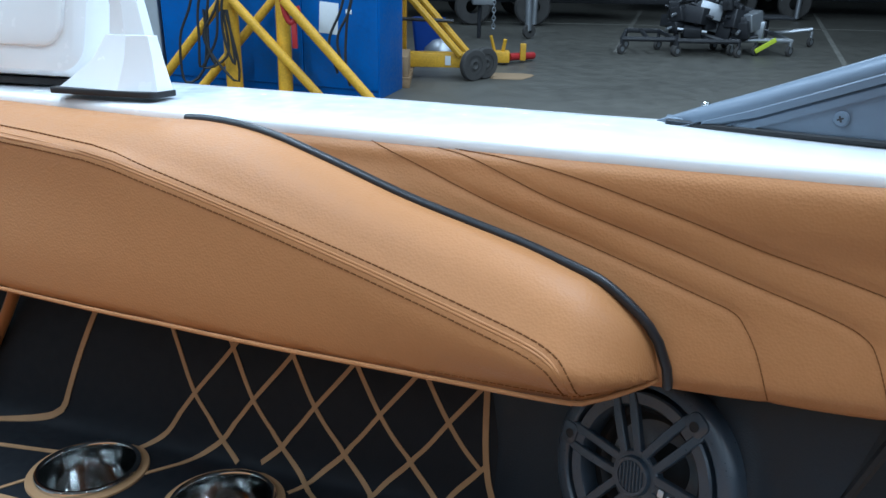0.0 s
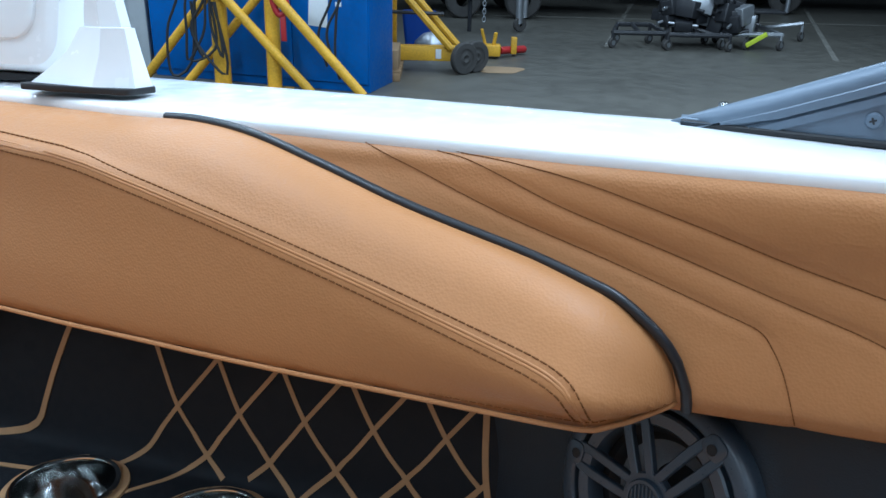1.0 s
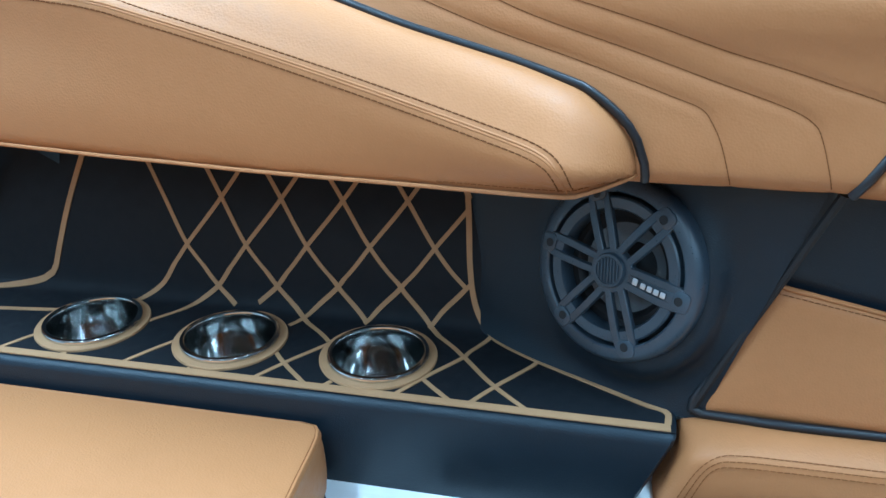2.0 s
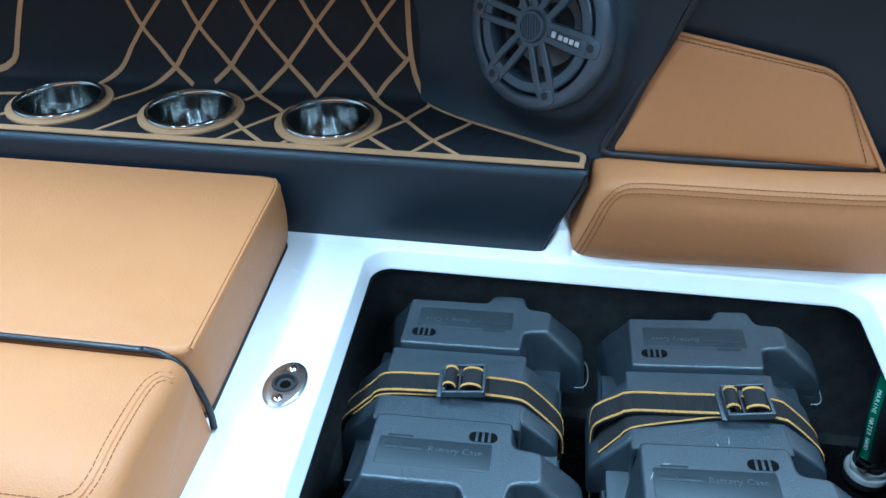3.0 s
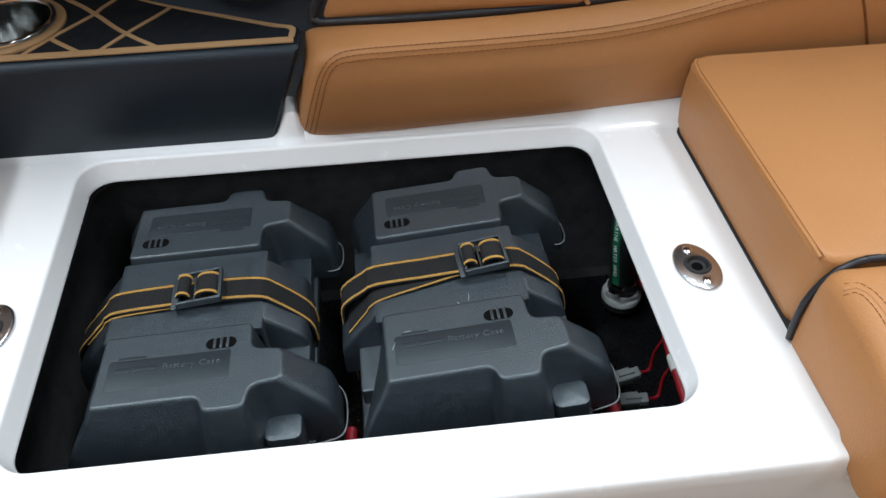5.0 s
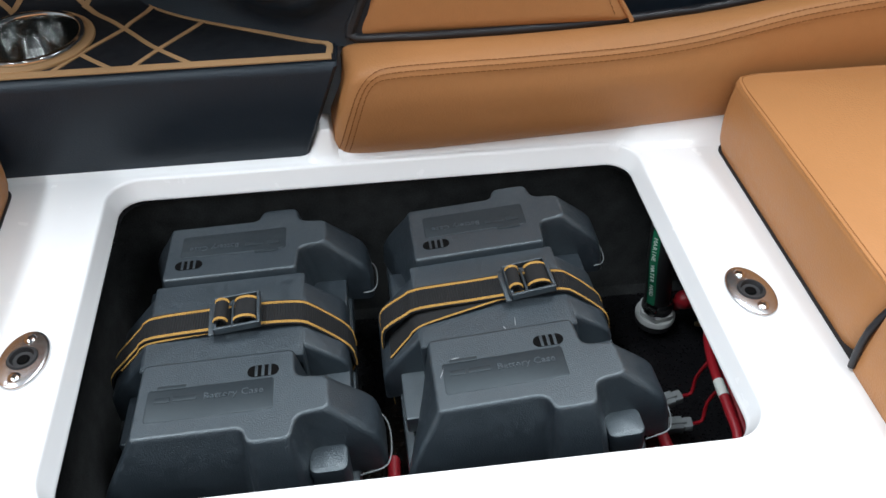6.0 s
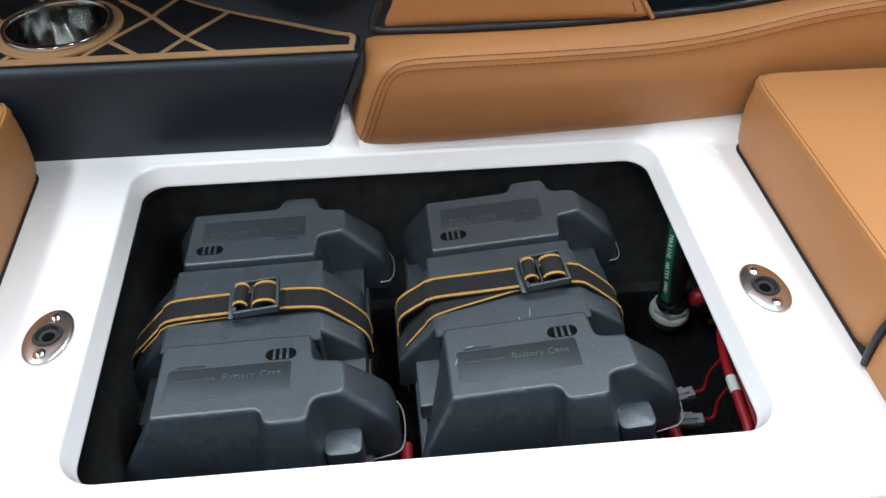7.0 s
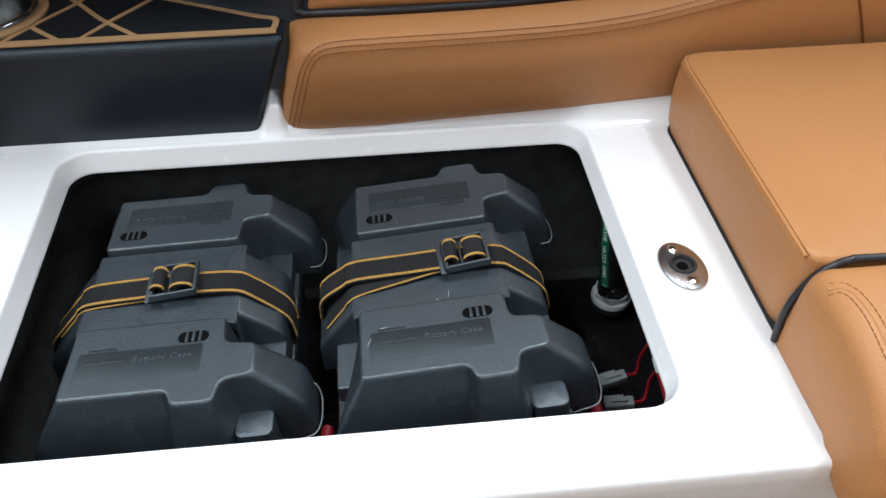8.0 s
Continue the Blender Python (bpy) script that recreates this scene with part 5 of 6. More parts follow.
# ---- gunwale and hull -------------------------------------------------------
def gunwale():
    g = thing("gunwale", "glossy white fibreglass gunwale and hull side", "gunwale", kind="structure", at=(0, 0.7, 0.56))
    out_y = [(-2.2, 1.12), (-1.30, 1.00), (-0.652, 0.895), (-0.324, 0.842), (-0.082, 0.800), (0.0, 0.790), (0.40, 0.745), (1.4, 0.65)]
    rows = []
    for x in np.linspace(-2.2, 1.4, 40):
        yi, yo = interp(GUN, x)[0], interp(out_y, x)[0]
        rows.append([Vector((x, y, z)) for y, z in ((yi + 0.03, 0.540), (yi + 0.010, 0.5465), (yi + 0.0030, 0.5475), (yi + 0.0016, 0.549), (yi + 0.0018, 0.5570), (yi + 0.0028, 0.5596), (yi + 0.0052, 0.5618), (yi + 0.0085, 0.5630), (yi + 0.0120, 0.5636),
                     (yi * 0.6 + yo * 0.4, 0.5670), (yo - 0.030, 0.5690), (yo - 0.014, 0.5690), (yo - 0.006, 0.5672), (yo, 0.561), (yo + 0.004, 0.550), (yo + 0.010, 0.50), (yo + 0.012, 0.43))])
    part("skin", loft(rows, False), gelcoat, g, angle=60)
    sole = thing("cockpit_sole", "brown foam cockpit sole with white inlaid lines", "floor", kind="structure")
    bm = loft([[Vector((x, y, -0.40)) for y in (-1.6, -0.8, 0.26)] for x in (-2.0, 0.0, 1.35)], False)
    part("sole", bm, cockpit_grey, sole)
    part("sole_ring", lathe([(0.026, 0.0), (0.026, 0.002), (0.035, 0.002), (0.035, 0.0)], 36, pose(-0.102, -0.105, -0.400)), gelcoat, sole, "white ring let into the sole")
    part("sole_line", tube(spline([(-0.60, 0.02, -0.399), (-0.49, -0.070, -0.399), (-0.44, -0.105, -0.399), (-0.38, -0.124, -0.399), (-0.30, -0.13, -0.399)], 24), 0.006, 6), gelcoat, sole, "curved white line let into the sole")
    # plain hull that closes the boat below and on the far beam
    shell = thing("hull", "plain white fibreglass boat hull under the cockpit", "hull", kind="structure", at=(0, -0.6, -0.8))
    rows = []
    for x in np.linspace(-2.2, 1.4, 19):
        yo = interp(out_y, x)[0]
        ends = [(yo + 0.010, 0.44), (yo + 0.004, 0.10), (yo - 0.03, -0.30), (yo - 0.12, -0.52), (yo - 0.45, -0.66), (-0.55, -0.80), (-1.55, -0.66), (-1.90, -0.52), (-2.00, -0.30), (-2.03, 0.10), (-2.04, 0.50), (-2.02, 0.56), (-1.90, 0.570)]
        rows.append([Vector((x, p.y, p.z)) for p in spline([(0, y, z) for y, z in ends], 48)])
    part("shell", loft(rows, False), gelcoat, shell, angle=50)
    for x in (-2.195, 1.395):
        ring = [Vector((x, p.y, p.z)) for p in (rows[0] if x < 0 else rows[-1]) if p.z < -0.40]
        bulk = bmesh.new()
        bulk.faces.new([bulk.verts.new(p) for p in ring])
        part("bulkhead", bulk, gelcoat, shell)
    # unseen side, added to block low light and bounce tan onto the base
    other = thing("unseen_opposite_side", "unseen plain tan cockpit side, added to block and bounce light", "side", kind="structure", at=(0, -1.5, 0))
    rows = [[Vector((x, y, z)) for y, z in ((-1.15, -0.40), (-1.17, -0.02), (-1.19, 0.05), (-1.24, 0.08), (-1.58, 0.10), (-1.62, 0.14), (-1.66, 0.50), (-1.70, 0.56), (-1.95, 0.565), (-2.0, 0.50), (-1.98, -0.40))] for x in (-2.0, -1.0, 0.0, 0.7, 1.35)]
    part("upholstery", loft(rows, False), leather, other, angle=60)
    return g


gunwale()


# ---- forward side: rolled bolster and side panels ---------------------------
def side_bolster():
    b = thing("side_bolster", "rolled tan vinyl side bolster with triple stitching above the white base", "bolster", at=(0.6, 0.6, 0.0))
    # x, bottom y z, seam y z, top y z
    T = [(0.058, 0.606, 0.008, 0.596, 0.080, 0.636, 0.117), (0.064, 0.598, 0.004, 0.585, 0.100, 0.635, 0.121), (0.076, 0.592, 0.003, 0.578, 0.110, 0.633, 0.1235), (0.100, 0.589, 0.003, 0.575, 0.1145, 0.630, 0.125), (0.125, 0.588, 0.004, 0.5745, 0.1165, 0.628, 0.126),
         (0.17, 0.586, 0.006, 0.5745, 0.1170, 0.622, 0.128), (0.2915, 0.584, 0.012, 0.5745, 0.1183, 0.620, 0.130), (0.3834, 0.583, 0.016, 0.575, 0.1205, 0.620, 0.134), (0.4444, 0.583, 0.020, 0.576, 0.1250, 0.620, 0.1385), (0.4922, 0.584, 0.022, 0.577, 0.1325, 0.622, 0.142),
         (0.5619, 0.586, 0.025, 0.579, 0.1478, 0.625, 0.151), (0.6271, 0.588, 0.028, 0.580, 0.1567, 0.628, 0.160), (0.80, 0.590, 0.03, 0.582, 0.170, 0.630, 0.174), (1.3, 0.590, 0.03, 0.584, 0.185, 0.632, 0.19)]

    def sec(x, n=30):
        by, bz, sy, sz, ty, tz = interp(T, x)
        pts = [(by + 0.03, bz - 0.002), (by + 0.008, bz - 0.001), (by + 0.001, bz + 0.004), (by * 0.82 + sy * 0.18 - 0.006, bz + 0.25 * (sz - bz)), (by * 0.4 + sy * 0.6 - 0.006, bz + 0.65 * (sz - bz)), (sy + 0.001, sz - 0.012), (sy + 0.003, sz), (sy + 0.012, sz + 0.007),
               (sy * 0.45 + ty * 0.55, sz * 0.45 + tz * 0.55 + 0.0065), (ty - 0.008, tz + 0.003), (ty + 0.004, tz - 0.004), (ty + 0.02, tz - 0.02)]
        rake = 0.19 * min(1.0, max(0.0, (0.24 - x) / 0.17))          # the nose leans along the console's end
        return [Vector((x + rake * max(0.0, p.z), p.y, p.z)) for p in spline([(0, y, z) for y, z in pts], n)]

    xs = [0.058, 0.060, 0.064, 0.070, 0.078, 0.088, 0.100, 0.112, 0.125] + list(np.linspace(0.14, 1.3, 36))
    rings = [sec(x) for x in xs]
    c = sum(rings[0], Vector()) / len(rings[0])
    rings.insert(0, [Vector((p.x + 0.001, p.y * 0.4 + (c.y + 0.02) * 0.6, p.z * 0.4 + c.z * 0.6)) for p in rings[0]])
    part("padding", loft(rings, False, (True, False)), leather, b, angle=75)
    def skin(x, a):
        """The place a metres of arc above (below: minus) the seam on the section at x."""
        ring = sec(x, 200)
        sy, sz = interp(T, x)[2:4]
        i = min(range(200), key=lambda j: (ring[j].y - sy - 0.003) ** 2 + (ring[j].z - sz) ** 2)
        st = 1 if a > 0 else -1
        left = abs(a)
        while left > 0 and 0 < i < 199:
            d = (ring[i + st] - ring[i]).length
            if d >= left:
                return ring[i].lerp(ring[i + st], left / d)
            left -= d
            i += st
        return ring[i]

    seam = [(p.x, p.y) for p in spline([(0.0700, -0.104, 0), (0.0730, -0.070, 0), (0.0770, -0.038, 0), (0.0810, -0.019, 0), (0.0880, -0.0065, 0), (0.0980, -0.0010, 0), (0.122, 0, 0), (0.20, 0, 0)], 50)] + [(x, 0.0) for x in np.linspace(0.212, 1.3, 60)]
    bm = bmesh.new()
    for off in (-0.0062, 0.0, 0.0062):
        path = []
        for i, (x, a) in enumerate(seam):
            (xa, aa), (xb, ab) = seam[max(i - 1, 0)], seam[min(i + 1, len(seam) - 1)]
            L = math.hypot(xb - xa, ab - aa)
            path.append(skin(max(x - (ab - aa) / L * off, 0.0600), a + (xb - xa) / L * off))
        for _ in range(5):
            path = [path[0]] + [(p + q * 2 + r) / 4 for p, q, r in zip(path, path[1:], path[2:])] + [path[-1]]
        stitch_run(path, 0.0050, 0.0014, 0.00042, Vector((-0.0004, -0.0009, 0.0007)), bm)
    part("stitching", bm, tan_thread, b, "rows of brown stitching")
    joint = [Vector((p.x - 0.45 * (p.z - 0.12), p.y - 0.0002 + 0.008 * (p.z - 0.12), p.z)) for p in sec(0.708, 60)[3:54]]
    part("panel_joint", tube(joint, 0.0016, 6), thread, b, "dark joint across the bolster")
    pipe = [Vector((0.1460, 0.6475, 0.268)), Vector((0.1150, 0.6415, 0.195)), Vector((0.0900, 0.6360, 0.142)), Vector((0.0890, 0.6340, 0.1335)), Vector((0.0965, 0.6325, 0.1290))] + [Vector((x, interp(T, x)[4] + 0.001, interp(T, x)[5] + 0.004)) for x in np.linspace(0.115, 1.3, 50)]
    part("piping", tube(spline(pipe, 130), 0.0050, 10, taper=lambda u: 0.30 + 0.70 * min(1.0, max(0.0, (u - 0.05) / 0.06))), piping_mat, b, "black rubber piping")
    return b


side_bolster()


def forward_side():
    f = thing("forward_side_panel", "black vinyl forward side panel", "panel", kind="structure", at=(0.5, 0.66, 0.15))
    rows = []
    for x in np.linspace(0.10, 1.3, 30):
        lo, hi = (x, 0.658 - 0.055 * (x - 0.1), 0.115), (x + 0.10 * max(0, 1 - (x - 0.10) / 0.5), 0.662 - 0.02 * (x - 0.1), 0.415)
        rows.append([Vector(lo).lerp(Vector(hi), k / 12) for k in range(13)])
    part("skin", loft(rows, False), black_vinyl, f, angle=60)
    # dark shadow-gap bead along the joint with the speaker panel
    part("joint_bead", tube(spline([(0.088, 0.634, 0.128), (0.118, 0.638, 0.200), (0.151, 0.640, 0.275), (0.186, 0.622, 0.378)], 30), 0.0045, 8), rubber, f)
    p = thing("tan_side_panel", "smooth tan vinyl insert panel edged with a stitched welt", "panel", at=(0.25, 0.65, 0.13))
    a, b2, c, d = Vector((0.0880, 0.640, 0.124)), Vector((0.1485, 0.654, 0.2735)), Vector((0.350, 0.642, 0.237)), Vector((0.396, 0.616, 0.140))
    rows = []
    N = 26
    for i in range(N + 1):
        u = i / N
        row = []
        for k in range(N + 1):
            v = k / N
            lo, hi = a.lerp(d, u), b2.lerp(c, u)
            # rounded upper forward corner
            hi = hi - Vector((0.0, -0.002, 0.026)) * max(0, (u - 0.80) / 0.20) ** 2
            q = lo.lerp(hi, v)
            e = min(u, 1 - u, v, 1 - v)
            q += Vector((-0.1, -0.94, 0.3)) * (0.008 * min(1, e / 0.07) ** 0.5 + 0.003 * math.sin(math.pi * u) * math.sin(math.pi * v))
            row.append(q)
        rows.append(row)
    part("padding", loft(rows, False), leather, p, angle=75)
    rim = [rows[i][N] for i in range(N + 1)] + [rows[N][k] for k in range(N - 1, -1, -1)]
    part("welt", tube([q + Vector((0, -0.004, 0.0)) for q in rim], 0.0026, 8), leather, p)
    inner = [rows[i][N - 1].lerp(rows[i][N - 2], 0.4) for i in range(1, N - 1)] + [rows[N - 1][k].lerp(rows[N - 2][k], 0.4) for k in range(N - 2, 0, -1)]
    part("stitching", stitch_run([q + Vector((0, -0.0006, 0.0004)) for q in inner], 0.0042, 0.0018, 0.0005), thread, p)
    ring = thing("round_port", "small copper-toned ring port in the black side panel", "port", at=(0.47, 0.60, 0.19))
    m = face_pose(Vector((0.468, 0.625, 0.190)), Vector((-0.25, -0.90, 0.35)).normalized())
    part("ring", lathe([(0.021, 0.0), (0.0215, 0.004), (0.0195, 0.0065), (0.0165, 0.0055), (0.0155, 0.001)], 40, m), copper, ring)
    part("plug", lathe([(0.0155, 0.002), (0.0120, 0.0035), (0.011, 0.001), (0.0001, 0.001)], 32, m), plastic_dark, ring)
    part("knob", lathe([(0.006, 0.001), (0.006, 0.010), (0.0045, 0.0125), (0.0001, 0.013)], 20, m @ pose(0.004, 0.006, 0)), dark_steel, ring)


forward_side()


# ---- windscreen foot --------------------------------------------------------
def windscreen_foot():
    w = thing("windscreen_frame", "grey anodised aluminium foot of a raked windscreen frame", "windscreen", at=(0.1, 0.76, 0.57))
    z0 = 0.5715
    def yline(x):
        return 0.745 - 0.48 * x + 0.5 * max(0.0, x) ** 2

    def plate_loft(pts_top, pts_bot, y_off, th, bm=None):
        rings = []
        for (x, zt), (_, zb) in zip(pts_top, pts_bot):
            y = yline(x) + y_off
            h = zt - zb
            e = min(0.003, h * 0.3)
            rings.append([Vector((x, y, zb)), Vector((x, y, zt - e)), Vector((x, y + e, zt)), Vector((x, y + th - e, zt)), Vector((x, y + th, zt - e)), Vector((x, y + th, zb))])
        return loft(rings, True, (True, True), bm)

    X = [-0.010, 0.02, 0.06, 0.11, 0.17, 0.30, 0.6]
    rise = lambda x: z0 - 0.004 + 0.400 * (x + 0.012)
    part("skirt", plate_loft([(x, max(z0 + 0.003, rise(x) - 0.018)) for x in X], [(x, z0) for x in X], 0.002, 0.022), anodised, w)
    for off, drop, th in ((-0.002, 0.012, 0.028), (-0.0005, 0.021, 0.020)):
        part("rail", plate_loft([(x, rise(x) - drop + 0.006) for x in X], [(x, max(z0 + 0.0005, rise(x) - drop - 0.003)) for x in X], off, th), anodised, w)
    tubep = [Vector((x, yline(x) + 0.012, max(rise(x) - 0.008, z0 - 0.002 + 0.1 * (x + 0.014)))) for x in (-0.018, 0.0, 0.02, 0.06, 0.11, 0.17, 0.30, 0.6)]
    part("top_rail", tube(tubep, 0.0125, 14, taper=lambda u: 0.06 + 0.94 * min(1, u * 3.5)), anodised, w, "rounded top rail")
    part("gasket", plate_loft([(x, z0 + 0.0015) for x in X], [(x, z0 - 0.003) for x in X], -0.002, 0.03), rubber, w, "black rubber gasket")
    for sx in (0.1215, 0.1575):
        m = face_pose(Vector((sx, yline(sx) + 0.0015, z0 + 0.0150)), Vector((-0.43, -0.90, 0)).normalized())
        screw = part("screw", lathe([(0.0060, 0.0), (0.0060, 0.001), (0.0046, 0.0024), (0.0001, 0.0028)], 24, m), anodised, w, "cross-head screw")
        bm = bmesh.new()
        for turn in (20, 110):
            slab(-0.0026, 0.0026, -0.0007, 0.0007, 0.0024, 0.0031, 0.0003, 0.0001, 2, bm, m @ pose(0, 0, 0, 0, 0, turn))
        part("screw_cross", bm, plastic_dark, screw)
    part("rivet", lathe([(0.0045, 0.0), (0.0035, 0.003), (0.0001, 0.004)], 16, pose(0.022, yline(0.022) + 0.024, z0 + 0.013)), chrome, w)
    return w


windscreen_foot()


# ---- tower foot and locker cowl --------------------------------------------
def tower_foot():
    t = thing("wake_tower", "white painted tower leg with a flared foot on the gunwale", "tower", at=(-0.57, 0.74, 0.57))
    y0, y1 = 0.722, 0.738
    rings = []
    for xl, xm, xr, yf, z in ((-0.641, -0.556, -0.5145, 0.7055, 0.5748), (-0.628, -0.555, -0.5175, 0.7085, 0.584), (-0.600, -0.551, -0.524, 0.714, 0.606), (-0.584, -0.549, -0.530, 0.717, 0.630), (-0.580, -0.551, -0.534, 0.718, 0.6305),
                              (-0.577, -0.553, -0.541, 0.719, 0.660), (-0.605, -0.585, -0.566, 0.722, 0.745), (-0.650, -0.63, -0.605, 0.726, 0.86)):
        rings.append([Vector((xl, y1 + 0.004, z)), Vector((xl, yf + 0.012, z)), Vector((xm, yf, z)), Vector((xr, yf + 0.010, z)), Vector((xr, y1 + 0.004, z))])
    part("leg", loft(rings, True, (True, True)), gelcoat, t, angle=12)
    part("gasket", slab(-0.646, -0.512, y0 - 0.018, y1 + 0.010, 0.5685, 0.5748, 0.008, 0.001), rubber, t, "black rubber gasket")
    c = thing("tower_cowl", "large white rounded fairing beside the tower leg", "fairing", at=(-0.80, 0.80, 0.57))
    m = pose(-0.84, 0.815, 0.72, 78, 0, -2)
    bm = slab(-0.20, 0.205, -0.145, 0.145, -0.05, 0.03, 0.035, 0.014, 10, m=m)
    part("shell", bm, gelcoat, c)
    part("panel_edge", slab(-0.17, 0.175, -0.115, 0.12, 0.026, 0.0345, 0.03, 0.004, 10, m=m), gelcoat, c)
    part("gasket", slab(-1.10, -0.640, 0.772, 0.87, 0.5685, 0.5765, 0.006, 0.001), rubber, c, "black rubber gasket")


tower_foot()

# ---- the workshop -----------------------------------------------------------
def shop_thing(name, label, category, group="", kind="", at=(0, 0, 0)):
    ob = thing(name, label, category, group, kind)
    ob.matrix_basis = SHOP
    return ob


def shop_part(name, bm, material, parent, label="", angle=38):
    """A mesh given in the building's own level frame."""
    ob = part(name, bm, material, parent, label, angle=angle)
    ob.matrix_parent_inverse = Matrix()
    return ob


def building():
    fl = shop_thing("ground", "worn grey concrete workshop floor", "floor", kind="structure")
    bm = loft([[Vector((x, y, FLOOR_Z)) for y in (-14, 0, 8, 16, 30)] for x in (-16, -4, 4, 20)], False)
    shop_part("slab", bm, concrete, fl)
    for (xa, ya), (xb, yb) in (((2.21, 10.74), (3.95, 17.0)), ((4.91, 9.93), (7.5, 16.9)), ((0.4, 14.2), (9.0, 14.0))):
        d = Vector((xb - xa, yb - ya, 0)).normalized()
        n = Vector((-d.y, d.x, 0)) * 0.035
        a, b = Vector((xa, ya, FLOOR_Z)), Vector((xb, yb, FLOOR_Z))
        bm = loft([[p - n, p - n + Vector((0, 0, 0.003)), p + n + Vector((0, 0, 0.003)), p + n] for p in (a, a.lerp(b, 0.5), b)], True, (True, True))
        shop_part("bay_line", bm, line_paint, fl, "worn painted bay line")
    for name, pts, m, lab in (("wall_north", ((-16, 24), (20, 24)), dark_wall, "dark workshop back wall"), ("wall_west", ((-9.0, -14), (-9.0, 24)), wall_paint, "pale grey workshop side wall"),
                              ("wall_east", ((16, -14), (16, 24)), wall_paint, "pale grey workshop side wall"), ("wall_south", ((-16, -12), (20, -12)), wall_paint, "pale grey workshop wall")):
        w = shop_thing(name, lab, "wall", kind="structure")
        (xa, ya), (xb, yb) = pts
        bm = slab(min(xa, xb) - 0.1, max(xa, xb) + 0.1, min(ya, yb) - 0.1, max(ya, yb) + 0.1, FLOOR_Z, CEIL_Z, 0.01, 0.004)
        shop_part("wall_panel", bm, m, w)
    ce = shop_thing("ceiling", "pale workshop ceiling", "ceiling", kind="structure")
    shop_part("ceiling_sheet", slab(-16, 20, -13, 25, CEIL_Z, CEIL_Z + 0.1, 0.01, 0.004), wall_paint, ce)
    # plastered stub wall and its corner post beside the blue container
    w = shop_thing("wall_stub", "pale painted stub wall with a corner post", "wall", kind="structure")
    shop_part("wall_panel", slab(-8.9, -3.06, 8.1, 8.3, FLOOR_Z, CEIL_Z, 0.01, 0.004), wall_paint, w)
    shop_part("corner_post", slab(-3.07, -2.90, 8.02, 8.2, FLOOR_Z, CEIL_Z, 0.01, 0.006), wall_paint, w)


building()


def blue_container():
    c = shop_thing("steel_cabinet", "scuffed blue painted steel cabinet against the workshop wall", "cabinet")
    rows = [(-2.86, 7.98), (-0.66, 7.30)]
    d = Vector((2.2, -0.68, 0)).normalized()
    m = Matrix.Translation((-2.86, 7.98, FLOOR_Z)) @ Matrix.Rotation(math.atan2(d.y, d.x), 4, "Z")
    L = 2.30
    shop_part("body", slab(0, L, 0.02, 0.62, 0.0, 2.6, 0.01, 0.006, m=m), blue_paint, c)
    for k, (a, b) in enumerate(((0.01, 0.76), (0.77, 1.53), (1.54, L - 0.01))):
        door = shop_part("door", slab(a, b, 0.0, 0.03, 0.08, 2.5, 0.006, 0.005, m=m), blue_paint, c)
        shop_part("handle", slab(b - 0.07, b - 0.045, -0.03, 0.0, 1.0, 1.14, 0.006, 0.004, m=m), galv, door)
    shop_part("notice", slab(1.66, 1.85, -0.004, -0.001, 0.70, 0.98, 0.002, 0.001, m=m @ pose(0, 0, 0, 0, 4, 0)), paper, c, "white paper notice")
    shop_part("sticker", slab(1.98, 2.04, -0.004, -0.001, 0.76, 0.80, 0.002, 0.001, m=m), paper, c)


blue_container()


